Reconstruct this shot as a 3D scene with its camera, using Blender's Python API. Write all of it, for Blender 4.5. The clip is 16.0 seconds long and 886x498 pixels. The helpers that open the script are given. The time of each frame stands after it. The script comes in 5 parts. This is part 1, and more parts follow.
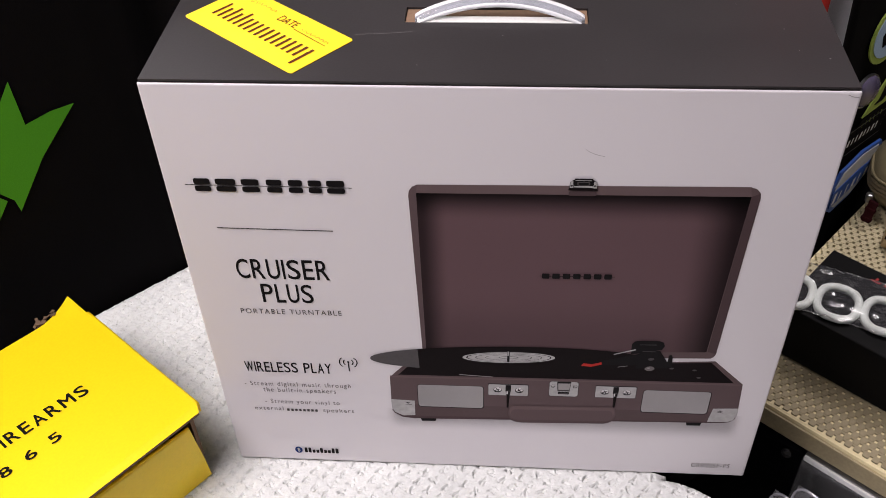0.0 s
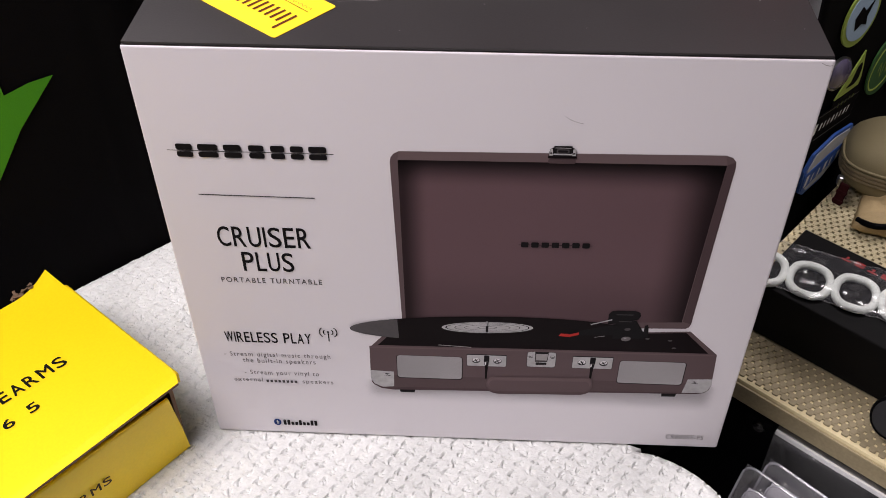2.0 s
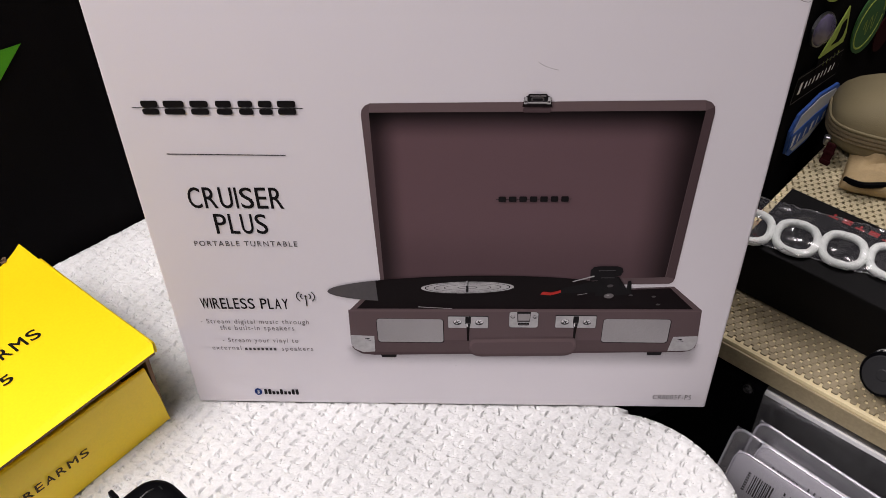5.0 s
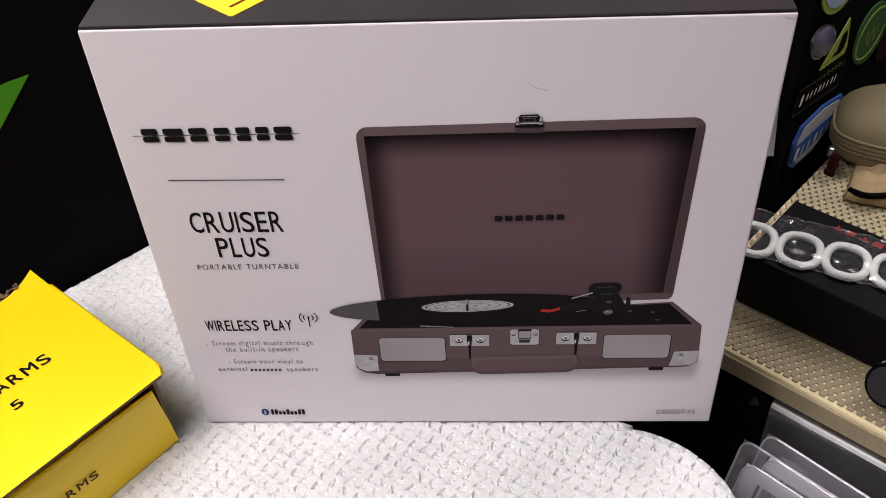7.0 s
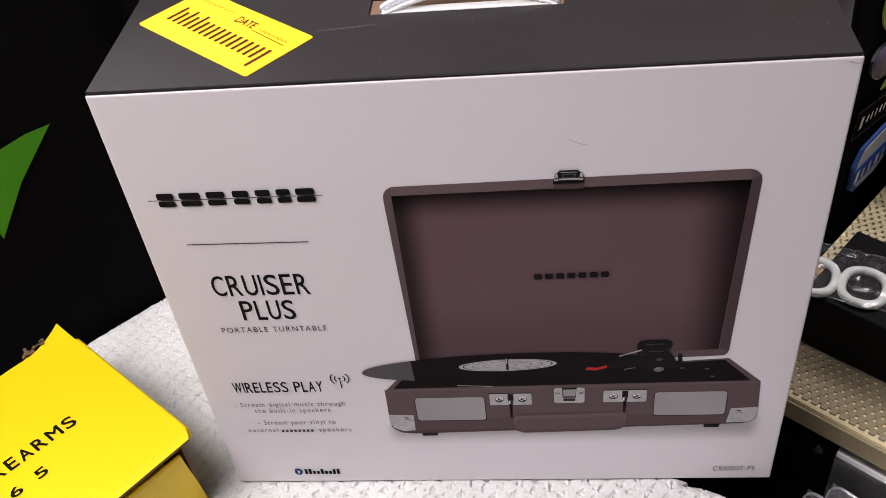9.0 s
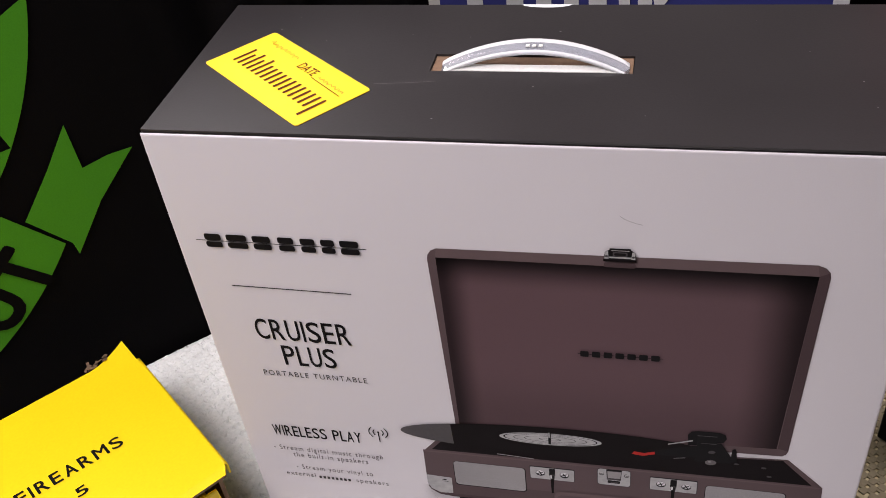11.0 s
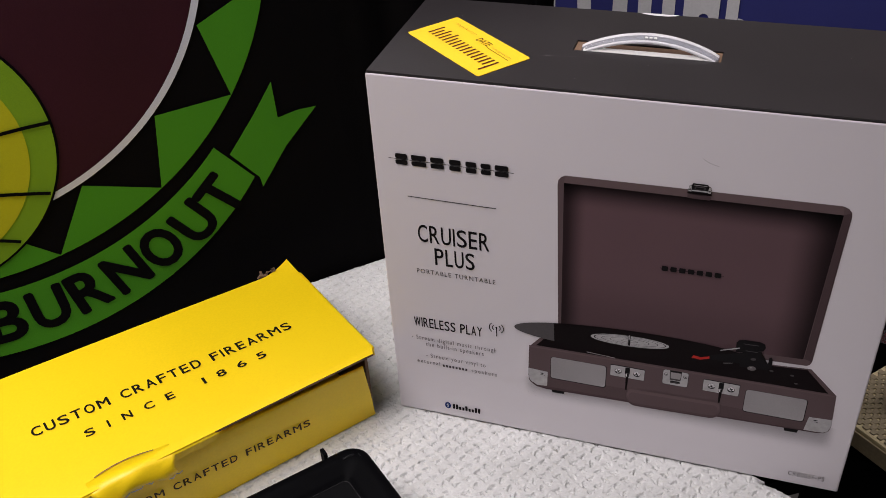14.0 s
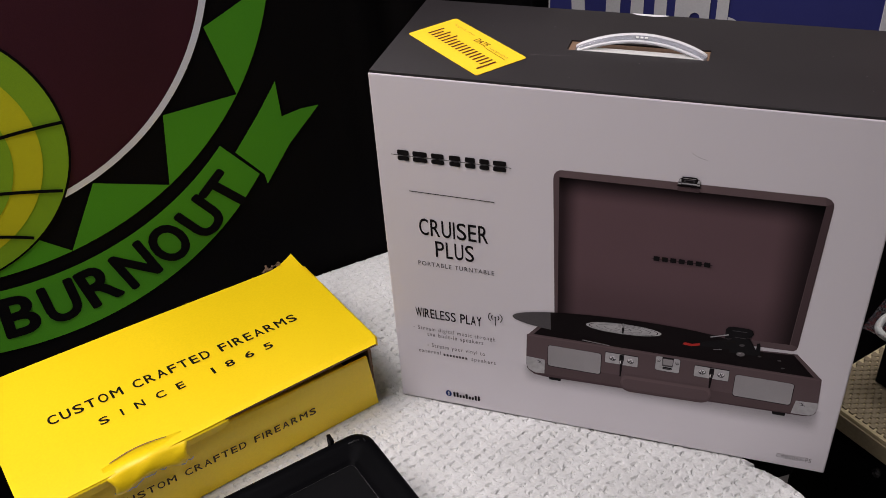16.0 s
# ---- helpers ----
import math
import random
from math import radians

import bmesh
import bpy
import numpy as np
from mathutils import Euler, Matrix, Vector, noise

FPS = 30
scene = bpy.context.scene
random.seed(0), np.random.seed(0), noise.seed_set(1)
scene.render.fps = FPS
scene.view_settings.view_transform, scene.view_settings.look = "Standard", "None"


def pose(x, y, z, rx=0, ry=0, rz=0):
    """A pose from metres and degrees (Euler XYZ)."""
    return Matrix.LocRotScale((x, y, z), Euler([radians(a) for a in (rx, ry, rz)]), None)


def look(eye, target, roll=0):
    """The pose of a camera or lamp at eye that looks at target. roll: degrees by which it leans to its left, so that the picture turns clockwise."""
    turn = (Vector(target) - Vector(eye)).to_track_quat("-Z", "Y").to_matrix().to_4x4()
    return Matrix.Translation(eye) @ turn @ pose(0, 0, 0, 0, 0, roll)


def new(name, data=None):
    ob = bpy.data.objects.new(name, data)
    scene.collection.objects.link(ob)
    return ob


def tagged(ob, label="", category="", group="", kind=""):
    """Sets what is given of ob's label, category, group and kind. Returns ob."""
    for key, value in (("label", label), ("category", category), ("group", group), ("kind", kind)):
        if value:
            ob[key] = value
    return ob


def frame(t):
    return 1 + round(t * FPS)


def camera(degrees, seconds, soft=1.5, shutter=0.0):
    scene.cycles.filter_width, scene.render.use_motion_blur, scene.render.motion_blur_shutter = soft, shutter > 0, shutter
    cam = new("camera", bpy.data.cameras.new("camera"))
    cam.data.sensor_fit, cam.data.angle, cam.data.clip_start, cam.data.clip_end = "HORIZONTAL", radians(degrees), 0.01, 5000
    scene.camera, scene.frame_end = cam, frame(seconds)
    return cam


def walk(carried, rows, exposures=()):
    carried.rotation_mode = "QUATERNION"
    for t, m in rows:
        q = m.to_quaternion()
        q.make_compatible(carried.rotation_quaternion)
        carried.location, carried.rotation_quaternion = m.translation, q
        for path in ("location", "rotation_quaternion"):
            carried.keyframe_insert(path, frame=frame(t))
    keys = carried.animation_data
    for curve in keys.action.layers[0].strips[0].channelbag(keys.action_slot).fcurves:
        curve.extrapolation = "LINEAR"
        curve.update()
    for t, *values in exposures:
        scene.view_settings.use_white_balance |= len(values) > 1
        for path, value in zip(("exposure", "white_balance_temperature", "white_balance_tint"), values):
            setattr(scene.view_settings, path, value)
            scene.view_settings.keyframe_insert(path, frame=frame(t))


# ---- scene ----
cam = camera(49.3, 16.0, soft=0.35)
PATH = [
    (0, (0.211, -0.453, 0.647), (0.079, 1.021, -0.698), -2.1),
    (0.5, (0.21, -0.456, 0.647), (0.119, 1.006, -0.715), -0.7),
    (1, (0.211, -0.463, 0.647), (0.13, 1.001, -0.714), -0.5),
    (1.5, (0.21, -0.469, 0.645), (0.13, 1.0, -0.71), -1.0),
    (2, (0.208, -0.471, 0.637), (0.129, 1.004, -0.712), -0.4),
    (2.5, (0.212, -0.469, 0.622), (0.131, 1.018, -0.714), -0.9),
    (3, (0.214, -0.475, 0.618), (0.093, 1.02, -0.705), -1.9),
    (3.5, (0.213, -0.474, 0.62), (0.1, 1.003, -0.724), -1.4),
    (4, (0.217, -0.47, 0.613), (0.135, 0.993, -0.748), -0.9),
    (4.2, (0.216, -0.469, 0.611), (0.143, 0.988, -0.757), -0.8),
    (6.5, (0.234, -0.493, 0.613), (0.142, 0.988, -0.728), -3.0),
    (7, (0.236, -0.479, 0.618), (0.122, 1.004, -0.719), -3.6),
    (7.5, (0.241, -0.456, 0.619), (0.079, 1.029, -0.711), -5.5),
    (8, (0.241, -0.442, 0.616), (0.062, 1.04, -0.715), -6.6),
    (8.5, (0.239, -0.43, 0.616), (0.036, 1.043, -0.72), -7.5),
    (8.7, (0.239, -0.427, 0.619), (0.034, 1.046, -0.719), -7.4),
    (10.8, (0.275, -0.391, 0.621), (-0.092, 1.109, -0.651), -7.6),
    (11, (0.276, -0.389, 0.62), (-0.164, 1.09, -0.652), -7.5),
    (11.5, (0.274, -0.411, 0.627), (-0.275, 1.026, -0.652), -7.4),
    (12, (0.272, -0.461, 0.637), (-0.289, 0.939, -0.676), -7.2),
    (12.5, (0.272, -0.511, 0.654), (-0.285, 0.888, -0.661), -5.8),
    (13, (0.278, -0.553, 0.669), (-0.247, 0.902, -0.599), -4.1),
    (13.5, (0.275, -0.586, 0.677), (-0.253, 0.919, -0.53), -3.3),
    (14, (0.279, -0.613, 0.676), (-0.277, 0.903, -0.504), -3.7),
    (14.5, (0.284, -0.624, 0.683), (-0.282, 0.886, -0.5), -4.5),
    (15, (0.283, -0.636, 0.687), (-0.301, 0.866, -0.497), -4.9),
    (15.5, (0.284, -0.644, 0.689), (-0.285, 0.864, -0.496), -4.2),
    (16, (0.285, -0.641, 0.691), (-0.263, 0.875, -0.492), -3.9),
]
walk(cam, [(t, look(eye, target, roll)) for t, eye, target, roll in PATH],
     [(0.0, -0.02), (8.7, 0.0), (10.8, -0.05), (11.5, -0.17), (12.6, -0.50), (16.0, -0.56)])

# ---------------------------------------------------------------- light
world = bpy.data.worlds.new("room_air")
world.use_nodes = True
world.node_tree.nodes["Background"].inputs[0].default_value = (0.5, 0.52, 0.55, 1)
world.node_tree.nodes["Background"].inputs[1].default_value = 0.05
scene.world = world


def panel_light(x, y, z, w, h, watts, tint=(1.0, 0.922, 0.945)):
    """The glow of an assumed ceiling light fixture, shining down."""
    lamp = bpy.data.lights.new("assumed_ceiling_lamp", "AREA")
    lamp.shape, lamp.size, lamp.size_y, lamp.energy, lamp.color = "RECTANGLE", w, h, watts, tint
    ob = new("assumed_ceiling_lamp", lamp)
    ob.matrix_basis = pose(x, y, z)
    return ob


CEIL = 1.55
# Unseen fixtures; the last one is an added fill for the goods at right.
LAMPS = [(-0.80, 0.75, 0.9, 0.9, 21.0), (-0.52, -0.52, 0.9, 0.9, 38.5), (1.05, 0.45, 0.6, 0.6, 13.5)]
for lx, ly, lw, lh, lp in LAMPS:
    panel_light(lx, ly, CEIL - 0.075, lw, lh, lp)


# ---------------------------------------------------------------- materials
def material(name, colour, rough=0.6, metal=0.0, vary=0.12, grain=400.0, stain=9.0, bump=0.15, depth=0.0004, spec=0.5, coat=0.0):
    """A surface with variation at two scales and a fine relief."""
    m = bpy.data.materials.new(name)
    m.use_nodes = True
    nt = m.node_tree
    b = nt.nodes["Principled BSDF"]
    b.inputs["Metallic"].default_value, b.inputs["Roughness"].default_value = metal, rough
    b.inputs["Specular IOR Level"].default_value, b.inputs["Coat Weight"].default_value = spec, coat
    tc = nt.nodes.new("ShaderNodeTexCoord")
    fine, broad = nt.nodes.new("ShaderNodeTexNoise"), nt.nodes.new("ShaderNodeTexNoise")
    fine.inputs["Scale"].default_value, broad.inputs["Scale"].default_value = grain, stain
    fine.inputs["Detail"].default_value, broad.inputs["Detail"].default_value = 3, 5
    for n in (fine, broad):
        nt.links.new(tc.outputs["Object"], n.inputs["Vector"])
    add = nt.nodes.new("ShaderNodeMath")
    add.operation = "ADD"
    nt.links.new(fine.outputs["Fac"], add.inputs[0])
    nt.links.new(broad.outputs["Fac"], add.inputs[1])
    span = nt.nodes.new("ShaderNodeMapRange")
    span.inputs["From Min"].default_value, span.inputs["From Max"].default_value = 0.6, 1.4
    span.inputs["To Min"].default_value, span.inputs["To Max"].default_value = 1 - vary, 1 + vary
    nt.links.new(add.outputs[0], span.inputs["Value"])
    mix = nt.nodes.new("ShaderNodeVectorMath")
    mix.operation = "SCALE"
    mix.inputs[0].default_value = colour
    nt.links.new(span.outputs[0], mix.inputs["Scale"])
    nt.links.new(mix.outputs[0], b.inputs["Base Color"])
    rr = nt.nodes.new("ShaderNodeMapRange")
    rr.inputs["To Min"].default_value, rr.inputs["To Max"].default_value = max(0.02, rough - 0.08), min(1, rough + 0.08)
    nt.links.new(broad.outputs["Fac"], rr.inputs["Value"])
    nt.links.new(rr.outputs[0], b.inputs["Roughness"])
    if bump:
        bp = nt.nodes.new("ShaderNodeBump")
        bp.inputs["Strength"].default_value, bp.inputs["Distance"].default_value = bump, depth
        nt.links.new(fine.outputs["Fac"], bp.inputs["Height"])
        nt.links.new(bp.outputs[0], b.inputs["Normal"])
    return m


def clear(name, colour=(0.95, 0.96, 0.97), rough=0.08, trans=0.9):
    m = bpy.data.materials.new(name)
    m.use_nodes = True
    b = m.node_tree.nodes["Principled BSDF"]
    b.inputs["Base Color"].default_value = (*colour, 1)
    b.inputs["Roughness"].default_value, b.inputs["Transmission Weight"].default_value, b.inputs["IOR"].default_value = rough, trans, 1.3
    return m


def film_sheet(name, gloss=0.12):
    """Thin clear film: mostly see-through, with a gloss."""
    m = bpy.data.materials.new(name)
    m.use_nodes = True
    nt = m.node_tree
    nt.nodes.remove(nt.nodes["Principled BSDF"])
    t, g, mx = nt.nodes.new("ShaderNodeBsdfTransparent"), nt.nodes.new("ShaderNodeBsdfGlossy"), nt.nodes.new("ShaderNodeMixShader")
    g.inputs["Roughness"].default_value = 0.12
    lw = nt.nodes.new("ShaderNodeFresnel")
    lw.inputs["IOR"].default_value = 1.45
    up = nt.nodes.new("ShaderNodeMath")
    up.operation = "ADD"
    up.inputs[1].default_value = gloss
    nt.links.new(lw.outputs[0], up.inputs[0])
    nt.links.new(up.outputs[0], mx.inputs[0])
    nt.links.new(t.outputs[0], mx.inputs[1])
    nt.links.new(g.outputs[0], mx.inputs[2])
    nt.links.new(mx.outputs[0], nt.nodes["Material Output"].inputs[0])
    return m


def hazy(name, haze=0.05):
    """Clear stiff plastic with a slight milky haze and a gloss."""
    m = film_sheet(name, 0.06)
    nt = m.node_tree
    out = nt.nodes["Material Output"]
    old = out.inputs[0].links[0].from_socket
    d, mx = nt.nodes.new("ShaderNodeBsdfDiffuse"), nt.nodes.new("ShaderNodeMixShader")
    d.inputs[0].default_value = (0.75, 0.74, 0.82, 1)
    mx.inputs[0].default_value = haze
    nt.links.new(old, mx.inputs[1])
    nt.links.new(d.outputs[0], mx.inputs[2])
    nt.links.new(mx.outputs[0], out.inputs[0])
    return m


def soft_ink(name, z0, z1, x0, x1, most):
    """Grey ink of the picture's ground, thinning out downwards and to both ends."""
    m = material(name, (0.10, 0.085, 0.095), 0.45, vary=0.05, bump=0)
    nt = m.node_tree
    tc, sp = nt.nodes.new("ShaderNodeTexCoord"), nt.nodes.new("ShaderNodeSeparateXYZ")
    nt.links.new(tc.outputs["Object"], sp.inputs[0])
    last = None
    for out, a, c, to in (("Z", z0, z1, most), ("X", x0, x0 + 0.012, 1.0), ("X", x1, x1 - 0.012, 1.0)):
        r = nt.nodes.new("ShaderNodeMapRange")
        r.interpolation_type = "SMOOTHSTEP"
        lo, hi = (0.0, to) if a < c else (to, 0.0)
        for k, v in (("From Min", min(a, c)), ("From Max", max(a, c)), ("To Min", lo), ("To Max", hi)):
            r.inputs[k].default_value = v
        nt.links.new(sp.outputs[out], r.inputs["Value"])
        if last is None:
            last = r.outputs[0]
        else:
            mu = nt.nodes.new("ShaderNodeMath")
            mu.operation = "MULTIPLY"
            nt.links.new(last, mu.inputs[0])
            nt.links.new(r.outputs[0], mu.inputs[1])
            last = mu.outputs[0]
    nt.links.new(last, nt.nodes["Principled BSDF"].inputs["Alpha"])
    return m


M = {}
M["soft_ink"] = soft_ink("printed_ground_grey", 0.044, 0.064, 0.122, 0.388, 0.34)
M["card_white"] = material("white_printed_card", (0.69, 0.655, 0.695), 0.5, vary=0.025, grain=1400, stain=6, bump=0.05, spec=0.2)
M["card_black"] = material("black_printed_card", (0.022, 0.019, 0.0205), 0.36, vary=0.2, grain=700, stain=8, bump=0.08)
M["card_brown"] = material("brown_cardboard", (0.17, 0.10, 0.06), 0.8, vary=0.2)
M["ink"] = material("black_ink", (0.0085, 0.0075, 0.0085), 0.5, vary=0.1, bump=0, spec=0.04)
M["ink_grey"] = material("grey_ink", (0.07, 0.062, 0.066), 0.5, vary=0.1, bump=0, spec=0.04)
M["ink_faint"] = material("faint_grey_ink", (0.30, 0.28, 0.285), 0.5, vary=0.08, bump=0, spec=0.04)
M["mauve"] = material("printed_mauve", (0.106, 0.073, 0.078), 0.42, vary=0.05, grain=1500, bump=0, spec=0.04)
M["mauve_light"] = material("printed_light_mauve", (0.130, 0.090, 0.094), 0.42, vary=0.05, grain=1500, bump=0, spec=0.04)
M["mauve_edge"] = material("printed_edge_mauve", (0.072, 0.047, 0.051), 0.42, vary=0.05, bump=0, spec=0.04)
M["print_dark"] = material("printed_dark_deck", (0.0060, 0.0032, 0.0040), 0.42, vary=0.15, bump=0, spec=0.04)
M["print_record"] = material("printed_record", (0.0062, 0.0038, 0.0044), 0.42, vary=0.12, grain=60, bump=0, spec=0.04)
M["print_mist"] = material("printed_see_through_record", (0.085, 0.078, 0.082), 0.42, vary=0.1, bump=0, spec=0.04)
M["paper_white"] = material("printed_white", (0.66, 0.64, 0.66), 0.45, vary=0.06, bump=0, spec=0.04)
M["mauve_shade"] = material("printed_shaded_mauve", (0.088, 0.060, 0.064), 0.42, vary=0.05, bump=0, spec=0.04)
M["print_metal"] = material("printed_metal", (0.40, 0.39, 0.40), 0.42, vary=0.2, grain=250, stain=60, bump=0, spec=0.04)
M["print_cloth"] = material("printed_speaker_cloth", (0.30, 0.285, 0.295), 0.42, vary=0.30, grain=2200, bump=0, spec=0.04)
M["print_red"] = material("printed_red", (0.42, 0.03, 0.025), 0.42, bump=0, spec=0.04)
M["blue_ink"] = material("blue_ink", (0.012, 0.035, 0.16), 0.5, bump=0, spec=0.04)
M["yellow"] = material("yellow_card", (0.98, 0.69, 0.008), 0.38, vary=0.05, grain=500, stain=7, bump=0.06)
M["sticker"] = material("yellow_sticker", (0.95, 0.62, 0.015), 0.45, vary=0.03, bump=0.03)
M["brown_ink"] = material("dark_brown_ink", (0.10, 0.03, 0.012), 0.5, bump=0, spec=0.04)
M["ink_brown"] = material("faded_brown_ink", (0.060, 0.036, 0.010), 0.5, vary=0.15, bump=0, spec=0.1)
M["pen_ink"] = material("faded_pen_ink", (0.42, 0.22, 0.02), 0.5, bump=0)
M["cloth_white"] = material("white_woven_cloth", (0.692, 0.698, 0.690), 0.9, vary=0.14, grain=330, stain=14, bump=0.6, depth=0.0012, spec=0.15)
M["cloth_black"] = material("black_cloth", (0.0034, 0.0030, 0.0034), 0.95, vary=0.3, grain=900, stain=5, bump=0.3, spec=0.05)
M["flag_green"] = material("green_dyed_cloth", (0.058, 0.250, 0.012), 0.85, vary=0.12, grain=900, stain=6, bump=0.3, spec=0.15)
M["flag_leaf"] = material("light_green_dyed_cloth", (0.165, 0.310, 0.014), 0.85, vary=0.12, grain=900, bump=0.3, spec=0.15)
M["flag_yellow"] = material("yellow_dyed_cloth", (0.42, 0.43, 0.012), 0.85, vary=0.12, grain=900, bump=0.3, spec=0.15)
M["flag_maroon"] = material("maroon_dyed_cloth", (0.034, 0.0066, 0.0135), 0.85, vary=0.2, grain=900, bump=0.3, spec=0.15)
M["flag_white"] = material("white_dyed_cloth", (0.58, 0.61, 0.70), 0.85, vary=0.1, grain=900, bump=0.3, spec=0.15)
M["blue_cloth"] = material("blue_banner_cloth", (0.022, 0.026, 0.17), 0.8, vary=0.15, grain=700, bump=0.3)
M["banner_white"] = material("white_banner_print", (0.62, 0.62, 0.64), 0.8, vary=0.08, bump=0.2)
M["red_cloth"] = material("red_cloth", (0.50, 0.025, 0.015), 0.75, vary=0.25, grain=500, stain=18, bump=0.4)
M["wall"] = material("painted_wall", (0.50, 0.49, 0.47), 0.85, vary=0.06, grain=120, stain=2, bump=0.2)
M["ceiling"] = material("ceiling_board", (0.75, 0.75, 0.74), 0.9, vary=0.06, grain=150, stain=2, bump=0.3)
M["floor"] = material("grey_floor", (0.16, 0.15, 0.14), 0.6, vary=0.2, grain=200, stain=3, bump=0.2)
M["plastic_black"] = material("black_plastic", (0.0022, 0.0022, 0.0028), 0.5, vary=0.2, grain=900, stain=20, bump=0.1, spec=0.025)
M["gloss_black"] = material("glossy_black", (0.010, 0.010, 0.011), 0.2, vary=0.2, bump=0.03)
M["liner_cream"] = material("cream_rubber_mesh", (0.50, 0.43, 0.27), 0.7, vary=0.15, grain=500, stain=20, bump=0.4)
M["liner"] = material("khaki_rubber_mesh", (0.32, 0.265, 0.165), 0.75, vary=0.15, grain=500, stain=20, bump=0.4)
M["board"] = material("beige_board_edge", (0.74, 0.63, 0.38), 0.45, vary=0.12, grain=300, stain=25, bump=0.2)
M["board_face"] = material("shaded_board_edge", (0.34, 0.28, 0.17), 0.5, vary=0.2, grain=300, stain=25, bump=0.2)
M["hole_shade"] = material("mesh_hole_shade", (0.075, 0.060, 0.036), 0.95, vary=0.25, grain=900, stain=12, bump=0.4, spec=0.1)
M["tin_lid"] = material("dull_black_lid", (0.022, 0.022, 0.024), 0.45, vary=0.2, grain=900, stain=30, bump=0.1, spec=0.3)
M["steel"] = material("brushed_steel", (0.30, 0.30, 0.31), 0.32, metal=1.0, vary=0.12, grain=60, stain=10, bump=0.05)
M["steel_dark"] = material("dark_steel_panel", (0.36, 0.36, 0.37), 0.24, metal=0.85, vary=0.35, grain=80, stain=7, bump=0.05)
M["chrome"] = material("bright_metal", (0.92, 0.92, 0.93), 0.25, metal=0.2, vary=0.05, bump=0)
M["ring_white"] = material("white_ring_plastic", (0.72, 0.75, 0.72), 0.4, vary=0.08, grain=300, stain=80, bump=0.25, depth=0.001)
M["tan"] = material("tan_nylon", (0.20, 0.165, 0.088), 0.75, vary=0.15, grain=1100, stain=12, bump=0.5, depth=0.0006)
M["tan_dark"] = material("tan_zip_tape", (0.17, 0.13, 0.07), 0.8, vary=0.2, grain=1400, bump=0.6)
M["tan_light"] = material("tan_cloth", (0.42, 0.31, 0.16), 0.8, vary=0.15, grain=700, stain=20, bump=0.5)
M["strap_red"] = material("dark_red_strap", (0.022, 0.002, 0.003), 0.8, vary=0.2, bump=0.3, spec=0.1)
M["red_ink"] = material("red_print", (0.30, 0.012, 0.012), 0.5, bump=0)
M["patch_blue"] = material("blue_rubber_patch", (0.025, 0.085, 0.34), 0.5, vary=0.12, bump=0.1)
M["patch_grey"] = material("grey_rubber_patch", (0.42, 0.43, 0.44), 0.5, vary=0.12, bump=0.1)
M["patch_lime"] = material("lime_patch_thread", (0.26, 0.34, 0.05), 0.8, vary=0.2, grain=900, bump=0.4)
M["patch_green"] = material("green_patch_thread", (0.020, 0.085, 0.014), 0.8, vary=0.2, grain=900, bump=0.4)
M["patch_pale"] = material("pale_blue_patch_thread", (0.32, 0.44, 0.58), 0.8, vary=0.2, grain=900, bump=0.4)
M["thread_white"] = material("white_thread", (0.65, 0.65, 0.63), 0.8, vary=0.1, grain=900, bump=0.4)
M["paper"] = material("printed_paper_insert", (0.46, 0.45, 0.49), 0.6, vary=0.08, bump=0.05)
M["handle_plastic"] = clear("milky_clear_plastic", (0.95, 0.95, 0.98), 0.22, 0.38)
M["film"] = hazy("clear_bag_film", 0.03)
M["ink_mid"] = material("mid_grey_ink", (0.15, 0.135, 0.14), 0.5, vary=0.1, bump=0, spec=0.04)
M["rim_haze"] = hazy("clear_plastic_rim", 0.42)
M["box_black"] = material("matt_black_card", (0.0045, 0.0042, 0.0045), 0.5, vary=0.2, grain=700, stain=9, bump=0.08, spec=0.10)
M["handle_web"] = clear("greyish_clear_plastic", (0.50, 0.52, 0.58), 0.25, 0.7)
M["clam"] = hazy("clear_packaging_plastic")
M["lamp_face"] = material("lamp_diffuser", (0.8, 0.8, 0.8), 0.6, bump=0)


